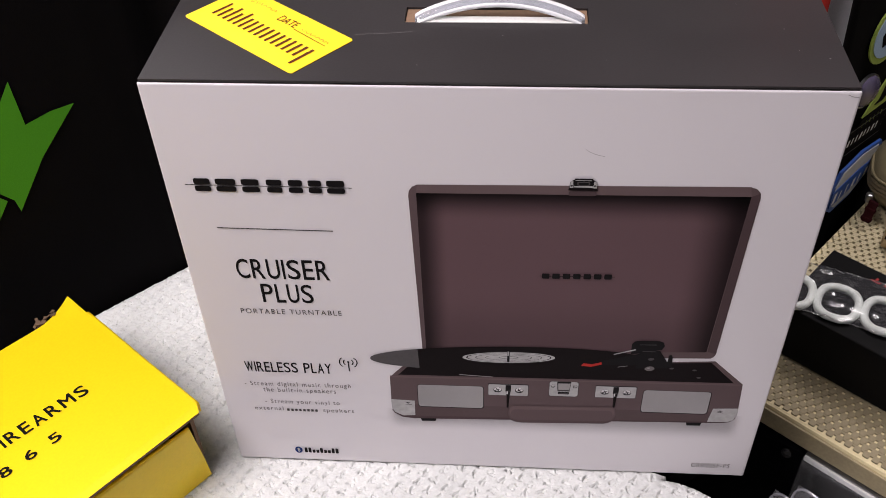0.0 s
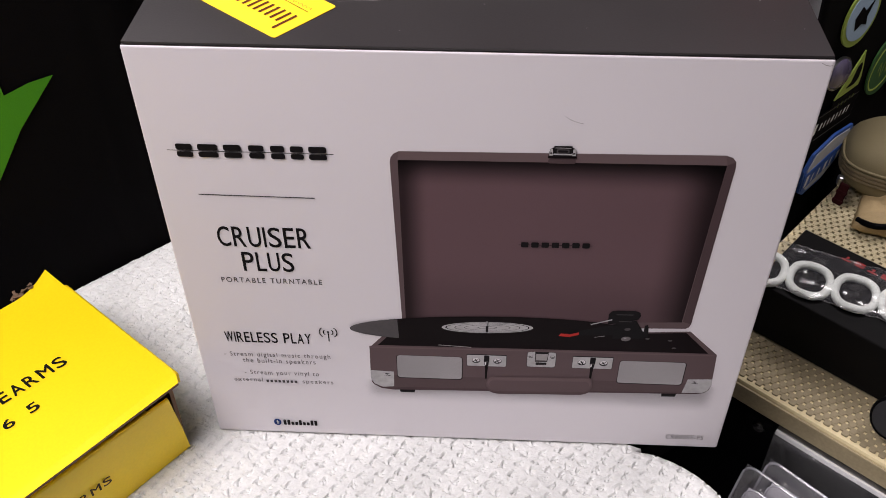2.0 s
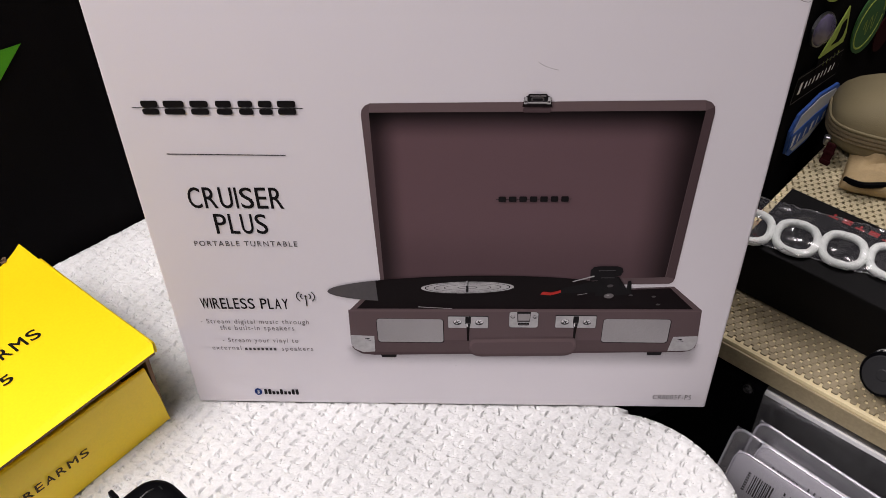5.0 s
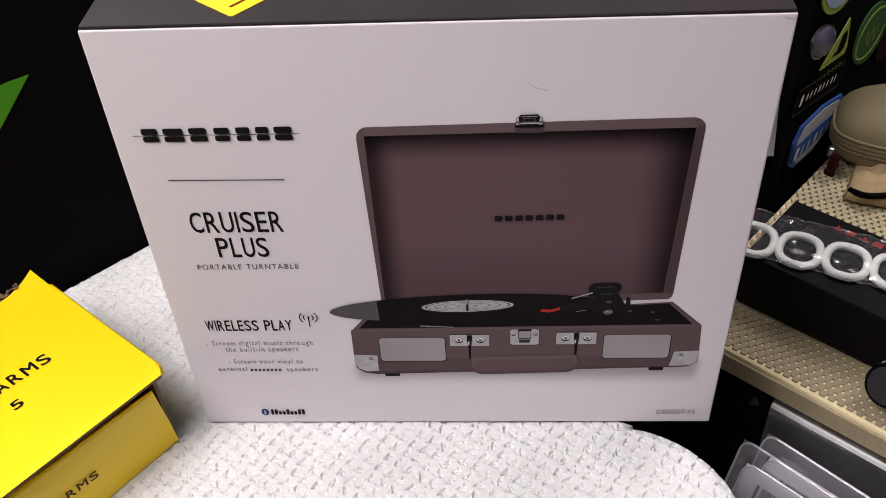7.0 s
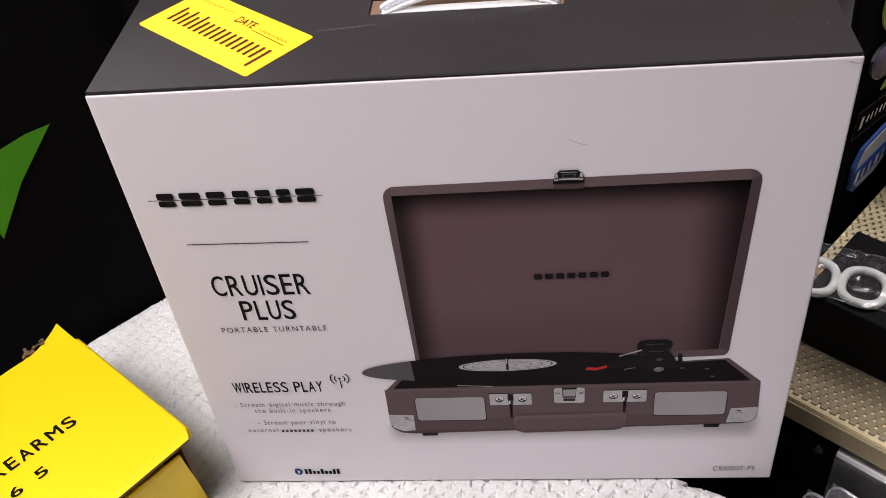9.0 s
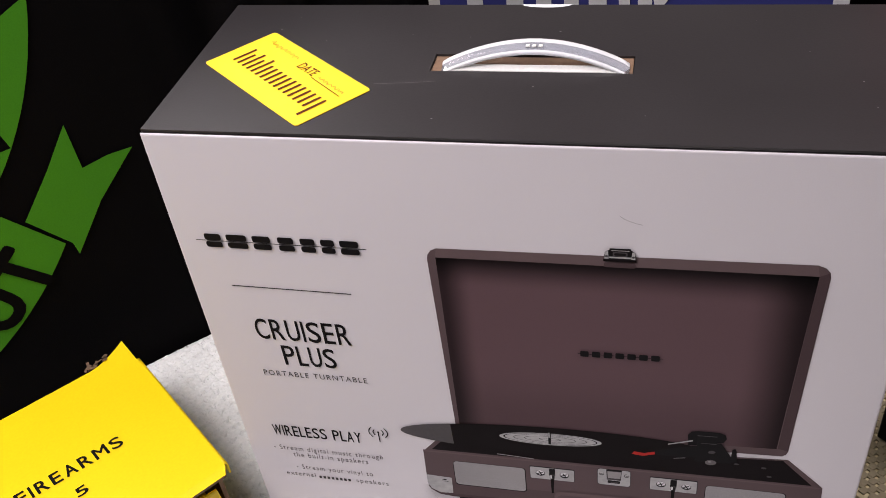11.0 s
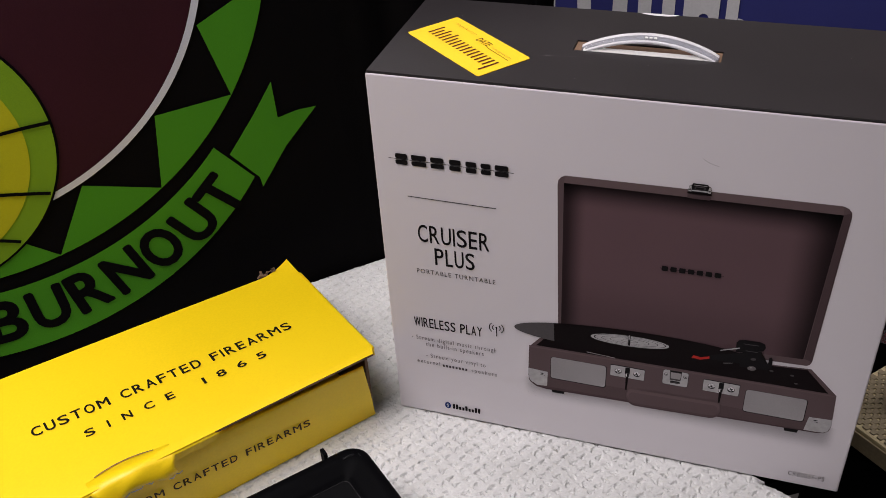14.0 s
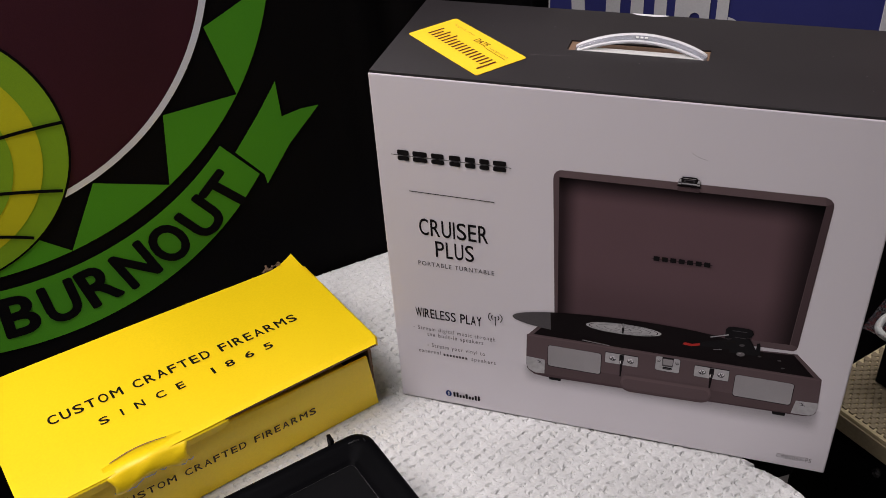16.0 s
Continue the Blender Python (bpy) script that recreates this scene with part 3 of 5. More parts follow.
def front_words():
    # brand mark as plain blocks on a struck line
    bm = bmesh.new()
    ribbon(bm, [(0.0132, 0.2827), (0.1163, 0.2823)], 0.0005, 0.0006, front)
    for x0, x1 in ((0.0190, 0.0292), (0.0325, 0.0450), (0.0485, 0.0595), (0.0640, 0.0735), (0.0775, 0.0862), (0.0897, 0.0978), (0.1010, 0.1120)):
        face(bm, rounded(x0, x1, 0.2831, 0.2878, 0.0014), 0.0007, front)
        face(bm, rounded(x0, x1, 0.2778, 0.2820, 0.0014), 0.0007, front)
    part("brand_mark", bm, M["ink"], carton, "row of plain black blocks on a struck line")
    bm = bmesh.new()
    ribbon(bm, [(0.0268, 0.2480), (0.1013, 0.2472)], 0.0008, 0.0006, front)
    part("printed_rule", bm, M["ink_grey"], carton)
    spaced("title", "CRUISER", 0.0330, 0.0946, 0.2035, 0.2210, M["ink"], carton, FRONT, 0.00012, 0.24)
    spaced("title", "PLUS", 0.0466, 0.0814, 0.1812, 0.1985, M["ink"], carton, FRONT, 0.00012, 0.24)
    lettering("subtitle", "PORTABLE TURNTABLE", 0.0292, 0.0992, 0.1697, 0.1745, M["ink_grey"], carton, FRONT, 0, 1.25)
    spaced("heading", "WIRELESS PLAY", 0.0224, 0.0858, 0.1082, 0.1190, M["ink"], carton, FRONT, 0.00010, 0.24)
    lettering("small_print", "- Stream digital music through", 0.0187, 0.0983, 0.0908, 0.0972, M["ink_mid"], carton, FRONT, 0, 1.25)
    lettering("small_print", "the built-in speakers", 0.0318, 0.0866, 0.0838, 0.0905, M["ink_mid"], carton, FRONT, 0, 1.25)
    lettering("small_print", "- Stream your vinyl to", 0.0313, 0.0880, 0.0703, 0.0768, M["ink_mid"], carton, FRONT, 0, 1.25)
    lettering("small_print", "external", 0.0220, 0.0440, 0.0634, 0.0680, M["ink_mid"], carton, FRONT, 0, 1.25)
    lettering("small_print", "speakers", 0.0745, 0.0982, 0.0614, 0.0676, M["ink_mid"], carton, FRONT, 0, 1.25)
    bm = bmesh.new()
    for i in range(8):
        x = 0.0468 + 0.0031 * i
        face(bm, [(x, 0.0634), (x + 0.0019, 0.0634), (x + 0.0019, 0.0662), (x, 0.0662)], 0.0006, front)
    part("small_print_bar", bm, M["ink_grey"], carton)
    bm = bmesh.new()
    ribbon(bm, [(0.0991, 0.1120), (0.0991, 0.1225)], 0.0008, 0.0006, front)
    for r in (0.0035, 0.0064):
        for a in (0, 180):
            ribbon(bm, oval(0.0991, 0.1217, r, r, a, 9, -48, 48), 0.0008, 0.0006, front)
    face(bm, oval(0.0991, 0.1222, 0.0009, 0.0009, 0, 10), 0.0007, front)
    part("antenna_symbol", bm, M["ink"], carton)
    bm = bmesh.new()
    face(bm, oval(0.0493, 0.0140, 0.0030, 0.0041, 0, 24), 0.0006, front)
    part("wireless_mark", bm, M["blue_ink"], carton, "dark blue oval mark")
    for i in range(9):
        x, top = 0.0541 + 0.0031 * i, 0.0148 + (0.0025 if i in (0, 1, 4, 7, 8) else 0)
        bm = bmesh.new()
        face(bm, rounded(x, x + 0.0022, 0.0108, top, 0.0006), 0.0006, front)
        part("printed_block", bm, M["ink"], carton)
    bm = bmesh.new()
    ribbon(bm, [(0.0484, 0.0125), (0.0503, 0.0150), (0.0493, 0.0168), (0.0493, 0.0112), (0.0503, 0.0130), (0.0484, 0.0155)], 0.0006, 0.0009, front)
    part("wireless_rune", bm, M["banner_white"], carton)
    lettering("model_code", "CR8005F-PS", 0.3577, 0.3872, 0.0103, 0.0158, M["ink_grey"], carton, FRONT, 0, 1.2)


front_words()


def player_picture():
    """The printed picture: flat shapes laid over one another."""
    names = ["mauve", "lining", "mauve_edge", "print_dark", "print_record", "print_mist", "print_metal", "print_cloth", "print_red", "mauve_light", "ink", "ink_faint", "ink_grey", "soft_ink", "paper_white", "mauve_shade", "ink_mid"]
    ix = {k: i for i, k in enumerate(names)}
    bm = bmesh.new()
    L = [0.0002]

    def put(k, pts, up=0.000006):
        L[0] += up
        face(bm, pts, L[0], front, ix[k])

    def rect(k, x0, x1, z0, z1, r=0.001, up=0.000006):
        put(k, rounded(x0, x1, z0, z1, r), up)

    put("soft_ink", [(0.120, 0.042), (0.390, 0.046), (0.390, 0.075), (0.120, 0.070)])
    # lid, its rim and lining
    put("mauve", [(0.1535, 0.130), (0.1504, 0.2770), (0.1510, 0.2810), (0.1530, 0.2840), (0.1562, 0.2858), (0.3530, 0.2886), (0.3570, 0.2870), (0.3594, 0.2840), (0.3600, 0.2800), (0.3562, 0.1420), (0.3552, 0.1388), (0.3530, 0.1372)])
    put("mauve_light", [(0.1562, 0.2858), (0.3530, 0.2886), (0.3545, 0.2812), (0.1552, 0.2792)])
    put("mauve_edge", [(0.3545, 0.2812), (0.3594, 0.2838), (0.3600, 0.2800), (0.3562, 0.1420), (0.3500, 0.1440)])
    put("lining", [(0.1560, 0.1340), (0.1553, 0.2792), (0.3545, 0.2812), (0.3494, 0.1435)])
    # deck and front of the player
    put("mauve", [(0.1295, 0.1082), (0.1380, 0.1189), (0.3570, 0.1345), (0.3798, 0.1108)])
    put("print_dark", [(0.1345, 0.1095), (0.1415, 0.1185), (0.3545, 0.1330), (0.3735, 0.1118)])
    put("mauve", [(0.1283, 0.1083), (0.3798, 0.1110), (0.3818, 0.0770), (0.3808, 0.0710), (0.3775, 0.0676), (0.3720, 0.0662), (0.1440, 0.0592), (0.1350, 0.0605), (0.1295, 0.0650), (0.1275, 0.0720)])
    put("mauve_light", [(0.1284, 0.1078), (0.3797, 0.1106), (0.3797, 0.1094), (0.1284, 0.1064)])
    put("mauve_shade", [(0.1278, 0.0760), (0.3815, 0.0790), (0.3808, 0.0712), (0.3775, 0.0678), (0.1440, 0.0605), (0.1295, 0.0655)])
    put("mauve_edge", [(0.1275, 0.0690), (0.1295, 0.0650), (0.1350, 0.0605), (0.1440, 0.0592), (0.3720, 0.0662), (0.3775, 0.0676), (0.1440, 0.0625)])
    put("print_metal", [(0.1276, 0.0812), (0.1452, 0.0803), (0.1448, 0.0632), (0.1360, 0.0622), (0.1298, 0.0660), (0.1276, 0.0720)])
    put("print_metal", [(0.3636, 0.0828), (0.3814, 0.0838), (0.3817, 0.0770), (0.3800, 0.0705), (0.3765, 0.0678), (0.3615, 0.0672)])
    for x, z in ((0.1400, 0.0762), (0.3690, 0.0788)):
        put("ink", [(x - 0.0022, z + 0.0012), (x - 0.0004, z + 0.0020), (x + 0.0020, z + 0.0016), (x + 0.0004, z + 0.0006)])
        put("ink_grey", [(x - 0.0026, z - 0.0006), (x + 0.0004, z + 0.0002), (x + 0.0026, z - 0.0004), (x + 0.0026, z - 0.0010), (x, z - 0.0006)])
    for x0, x1, z0, z1 in ((0.1480, 0.1962, 0.0742, 0.0992), (0.3118, 0.3596, 0.0764, 0.1012)):
        rect("print_dark", x0 - 0.0004, x1 + 0.0006, z0 - 0.0007, z1 + 0.0003, 0.0028)
        rect("print_cloth", x0, x1, z0, z1, 0.0026)
    for x0, x1, z0, z1 in ((0.1998, 0.2290, 0.0900, 0.1030), (0.2772, 0.3066, 0.0915, 0.1048)):
        rect("ink_grey", x0 - 0.0002, x1 + 0.0002, z0, z1 + 0.0002, 0.0010)
        rect("print_dark", x0, x1 - 0.0003, z1 - 0.0006, z1, 0.0002)
        rect("print_metal", x0 + 0.0002, x1 - 0.0003, z0 + 0.0002, z1 - 0.0008, 0.0009)
        mid = (x0 + x1) / 2
        for x in (mid - 0.0078, mid + 0.0080):
            z = z0 + 0.0064
            put("ink_grey", oval(x, z - 0.0002, 0.0031, 0.0029, 0, 20))
            put("paper_white", oval(x, z + 0.0002, 0.0026, 0.0024, 0, 20))
            put("ink", band(x, z, 0.0029, 0.0027, 0.0021, 0.0018, 200, 335, 12))
            for turn in (28, 118):
                c, d = math.cos(radians(turn)), math.sin(radians(turn))
                put("ink", [(x - 0.0019 * c - 0.0004 * d, z - 0.0019 * d + 0.0004 * c), (x + 0.0019 * c - 0.0004 * d, z + 0.0019 * d + 0.0004 * c), (x + 0.0019 * c + 0.0004 * d, z + 0.0019 * d - 0.0004 * c), (x - 0.0019 * c + 0.0004 * d, z - 0.0019 * d - 0.0004 * c)])
        rect("ink", mid - 0.0020, mid + 0.0020, z0 + 0.0044, z1 - 0.0010, 0.0006)
        rect("ink_grey", mid - 0.0016, mid + 0.0016, z0 + 0.0010, z0 + 0.0058, 0.0010)
        rect("paper_white", mid - 0.0012, mid - 0.0003, z0 + 0.0016, z0 + 0.0050, 0.0003)
        rect("ink", mid - 0.0003, mid + 0.0012, z0 + 0.0020, z0 + 0.0046, 0.0004)
        put("print_dark", [(mid - 0.0008, z0 - 0.0140), (mid - 0.0012, z0 + 0.0016), (mid + 0.0012, z0 + 0.0016), (mid + 0.0005, z0 - 0.0140)])
    rect("ink_grey", 0.2437, 0.2651, 0.0912, 0.1080, 0.0022)
    rect("print_metal", 0.2441, 0.2647, 0.0916, 0.1078, 0.0020)
    for x in (0.2465, 0.2624):
        put("ink_grey", oval(x, 0.1028, 0.0017, 0.0018, 0, 14))
        put("print_metal", oval(x, 0.1031, 0.0014, 0.0013, 0, 14))
        put("ink", [(x - 0.0022, 0.1034), (x + 0.0003, 0.1022), (x + 0.0014, 0.1030), (x + 0.0004, 0.1028)])
    put("ink", [(0.2494, 0.1078), (0.2596, 0.1080), (0.2592, 0.1062), (0.2496, 0.1061)])
    put("ink_grey", [(0.2494, 0.1062), (0.2594, 0.1063), (0.2588, 0.0972), (0.2500, 0.0971)])
    put("ink_faint", [(0.2502, 0.1058), (0.2590, 0.1060), (0.2584, 0.0990), (0.2506, 0.0989)])
    rect("ink", 0.2504, 0.2584, 0.0938, 0.0966, 0.0008)
    rect("ink_grey", 0.2510, 0.2578, 0.0944, 0.0952, 0.0003)

    # carrying handle of the player: rounded, lighter along its top, darker below
    def grip(k, x0, x1, zl, zr, hl, r):
        n = 7
        pts = [(x0 + r - r * math.sin(radians(90 * i / n)), zl + r - r * math.cos(radians(90 * i / n))) for i in range(n + 1)]
        pts += [(x0 + 0.0010, zl + hl - 0.0015), (x0 + 0.0028, zl + hl), (x1 - 0.0028, zr + hl), (x1 - 0.0010, zr + hl - 0.0015)]
        pts += [(x1 - r + r * math.cos(radians(90 * i / n)), zr + r - r * math.sin(radians(90 * i / n))) for i in range(n + 1)]
        put(k, pts)

    grip("mauve_edge", 0.2142, 0.2946, 0.0590, 0.0610, 0.0196, 0.0100)
    grip("mauve_shade", 0.2144, 0.2944, 0.0596, 0.0616, 0.0192, 0.0098)
    grip("mauve", 0.2148, 0.2940, 0.0622, 0.0642, 0.0168, 0.0084)
    grip("mauve_light", 0.2156, 0.2932, 0.0664, 0.0684, 0.0118, 0.0060)
    grip("mauve", 0.2168, 0.2920, 0.0664, 0.0684, 0.0082, 0.0040)
    # feet
    put("ink", [(0.1490, 0.0600), (0.1608, 0.0603), (0.1604, 0.0572), (0.1496, 0.0570)])
    put("ink", [(0.3465, 0.0660), (0.3576, 0.0664), (0.3572, 0.0628), (0.3470, 0.0625)])
    # record with its label
    rec = oval(0.2130, 0.1305, 0.0978, 0.0132, 2.0, 72)
    put("print_record", rec)
    put("print_mist", [p for p in rec if p[0] < 0.1530])
    for a, b, k in ((0.0325, 0.0057, "print_metal"), (0.0300, 0.0051, "print_dark"), (0.0290, 0.0049, "print_metal"), (0.0235, 0.0039, "ink_grey"), (0.0228, 0.0037, "print_metal"), (0.0165, 0.0028, "ink_grey"), (0.0158, 0.0026, "print_metal"), (0.0070, 0.0013, "ink_grey"), (0.0062, 0.0010, "print_metal")):
        put(k, oval(0.2140, 0.1323, a, b, 2.0, 40), 0.000006)
    rect("ink", 0.2130, 0.2147, 0.1275, 0.1395, 0.0006)
    rect("print_metal", 0.2132, 0.2140, 0.1340, 0.1390, 0.0003)
    put("ink_faint", [(0.1790, 0.1128), (0.2030, 0.1112), (0.2030, 0.1106), (0.1790, 0.1120)])
    # tone arm
    put("ink", [(0.2760, 0.1272), (0.2790, 0.1320), (0.2960, 0.1378), (0.3090, 0.1420), (0.3100, 0.1290)])
    put("ink", [(0.2985, 0.1400), (0.2980, 0.1500), (0.3000, 0.1530), (0.3040, 0.1540), (0.3160, 0.1541), (0.3195, 0.1526), (0.3205, 0.1490), (0.3190, 0.1452), (0.3150, 0.1440), (0.3160, 0.1290), (0.3040, 0.1285), (0.3050, 0.1410)])
    put("ink", [(0.3040, 0.1440), (0.3180, 0.1440), (0.3240, 0.1330), (0.3250, 0.1262), (0.3030, 0.1250)])
    put("ink", [(0.3240, 0.1275), (0.3245, 0.1395), (0.3262, 0.1405), (0.3272, 0.1380), (0.3280, 0.1275)])
    put("ink_grey", [(0.3035, 0.1500), (0.3150, 0.1503), (0.3150, 0.1497), (0.3035, 0.1494)])
    put("ink_grey", [(0.3060, 0.1432), (0.3150, 0.1434), (0.3150, 0.1428), (0.3060, 0.1427)])
    put("ink_grey", oval(0.3128, 0.1352, 0.0022, 0.0014, 10, 14))
    put("print_metal", [(0.2866, 0.1395), (0.3010, 0.1452), (0.3012, 0.1440), (0.2868, 0.1386)])
    put("ink_faint", [(0.2906, 0.1262), (0.2975, 0.1278), (0.2976, 0.1273), (0.2906, 0.1257)])
    put("ink_mid", oval(0.3128, 0.1253, 0.0034, 0.0024, 8, 16))
    put("ink_faint", oval(0.3122, 0.1259, 0.0011, 0.0007, 8, 10))
    put("print_red", [(0.2650, 0.1262), (0.2665, 0.1290), (0.2725, 0.1282), (0.2790, 0.1306), (0.2792, 0.1280), (0.2720, 0.1254)])
    put("paper_white", [(0.3290, 0.1353), (0.3340, 0.1356), (0.3540, 0.1362), (0.3540, 0.1350), (0.3340, 0.1344), (0.3290, 0.1344)])
    for x, z in ((0.3280, 0.1262), (0.3440, 0.1250), (0.3480, 0.1172)):
        put("ink_grey", oval(x, z, 0.0016, 0.0009, 0, 10))
    # clasp on the lid
    put("print_dark", [(0.2466, 0.2840), (0.2476, 0.2907), (0.2500, 0.2922), (0.2610, 0.2922), (0.2632, 0.2908), (0.2640, 0.2841)])
    put("ink", [(0.2492, 0.2853), (0.2500, 0.2931), (0.2608, 0.2932), (0.2616, 0.2854)])
    for x in (0.2484, 0.2622):
        put("print_metal", [(x - 0.0011, 0.2859), (x - 0.0006, 0.2910), (x + 0.0008, 0.2910), (x + 0.0011, 0.2859)])
        put("ink_grey", oval(x, 0.2876, 0.0008, 0.0008, 0, 10))
    rect("ink_faint", 0.2506, 0.2602, 0.2914, 0.2919, 0.0002)
    rect("print_metal", 0.2498, 0.2610, 0.2864, 0.2875, 0.0004)
    rect("ink_grey", 0.2516, 0.2592, 0.2878, 0.2907, 0.0008)
    rect("ink", 0.2524, 0.2584, 0.2882, 0.2900, 0.0006)
    rect("mauve_edge", 0.2470, 0.2636, 0.2800, 0.2832, 0.0010)
    # small mark in the lid, as plain blocks
    put("ink", [(0.2325, 0.2130), (0.2806, 0.2137), (0.2806, 0.2133), (0.2325, 0.2126)])
    for i in range(7):
        x = 0.2340 + 0.00665 * i
        rect("ink", x, x + 0.0048, 0.2106 + 0.0001 * i, 0.2152 + 0.0001 * i, 0.0008)
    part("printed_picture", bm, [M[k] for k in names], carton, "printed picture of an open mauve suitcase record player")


player_picture()


def price_sticker():
    o, s, v = Vector((0.0093, 0.0718)), Vector((0.0782, -0.0645)), Vector((0.0308, 0.0378))

    def to(a, b, lift):
        p = o + s * a + v * b
        return Vector((p.x, p.y, BH + lift))

    st = thing("price_sticker", pose(0, 0, 0), "bright yellow store sticker with dark brown print on the carton lid", "sticker")
    bm = bmesh.new()
    r = rounded(0, 1, 0, 1, 0.03)
    lo = [bm.verts.new(to(a, b, 0.0001)) for a, b in r]
    hi = [bm.verts.new(to(a, b, 0.0005)) for a, b in r]
    bm.faces.new(hi)
    for i in range(len(r)):
        bm.faces.new((lo[i - 1], lo[i], hi[i], hi[i - 1]))
    part("sticker_sheet", bm, M["sticker"], st)
    for i in range(17):
        x = 0.10 + 0.050 * i
        bm = bmesh.new()
        face(bm, rounded(x, x + 0.020, 0.27 if i < 16 else 0.13, 0.60 if i in (0, 2, 4) else 0.52, 0.008), 0.0008, to)
        part("printed_bar", bm, M["brown_ink"], st)
    c = Matrix(((s.x, v.x, 0, o.x), (s.y, v.y, 0, o.y), (0, 0, 1, BH + 0.0008), (0, 0, 0, 1)))
    lettering("printed_word", "DATE", 0.47, 0.63, 0.70, 0.83, M["brown_ink"], st, c, 0, 1.0)
    bm = bmesh.new()
    ribbon(bm, [(0.64, 0.685), (0.93, 0.665)], 0.010, 0.0008, to)
    part("ruled_line", bm, M["brown_ink"], st)
    rng = random.Random(8)
    for x0, x1, y, amp in ((0.10, 0.40, 0.83, 0.055), (0.67, 0.92, 0.74, 0.035)):
        bm = bmesh.new()
        ribbon(bm, [(x0 + (x1 - x0) * i / 22, y + amp * math.sin(i * 1.9) * (0.4 + 0.6 * rng.random())) for i in range(23)], 0.006, 0.0008, to)
        part("pen_mark", bm, M["pen_ink"], st)


price_sticker()


def lid_dust():
    """A few pale specks on the black lid."""
    rng = random.Random(17)
    verts, faces = [], []
    for _ in range(14):
        x, y, r = 0.02 + 0.37 * rng.random(), 0.012 + 0.125 * rng.random(), 0.00025 + 0.0004 * rng.random()
        k = len(verts)
        verts += [(x - r, y, BH + 0.0002), (x, y - r * 0.6, BH + 0.0002), (x + r, y, BH + 0.0002), (x, y + r * 0.6, BH + 0.0002), (x, y, BH + 0.0005)]
        faces += [(k, k + 1, k + 4), (k + 1, k + 2, k + 4), (k + 2, k + 3, k + 4), (k + 3, k, k + 4)]
    me = bpy.data.meshes.new("dust")
    me.from_pydata(verts, [], faces)
    me.materials.append(M["ink_faint"])
    tagged(new("dust", me), "pale dust specks on the black carton lid", "dust", "", "stuff")


lid_dust()


# ---------------------------------------------------------------- yellow pistol box
YX, YY, YZ = 0.330, 0.177, 0.0805
ybox = thing("yellow_box", pose(-0.218, -0.276, 0, 0, 0, 52.6), "yellow cardboard box with dark lettering, lid ajar, torn tuck tab", "box")


def lean(x, z):
    """How far the slack front wall leans out at its foot."""
    return -0.0015 * min(1.0, max(0.0, (0.325 - x) / 0.20)) * max(0.0, 1 - z / 0.07)


def lid_top(x, y):
    """Height of the lid: its back edge sags towards the crushed corner."""
    lift = 0.0016 * max(0.0, min(1.0, (x - 0.12) / 0.20)) * max(0.0, 1 - max(0.0, y) / 0.07)
    return 0.0812 + lift + 0.0008 * math.sin(math.pi * min(1.0, x / 0.33)) - 0.0128 * (x / 0.306) * max(0.0, y) / 0.177


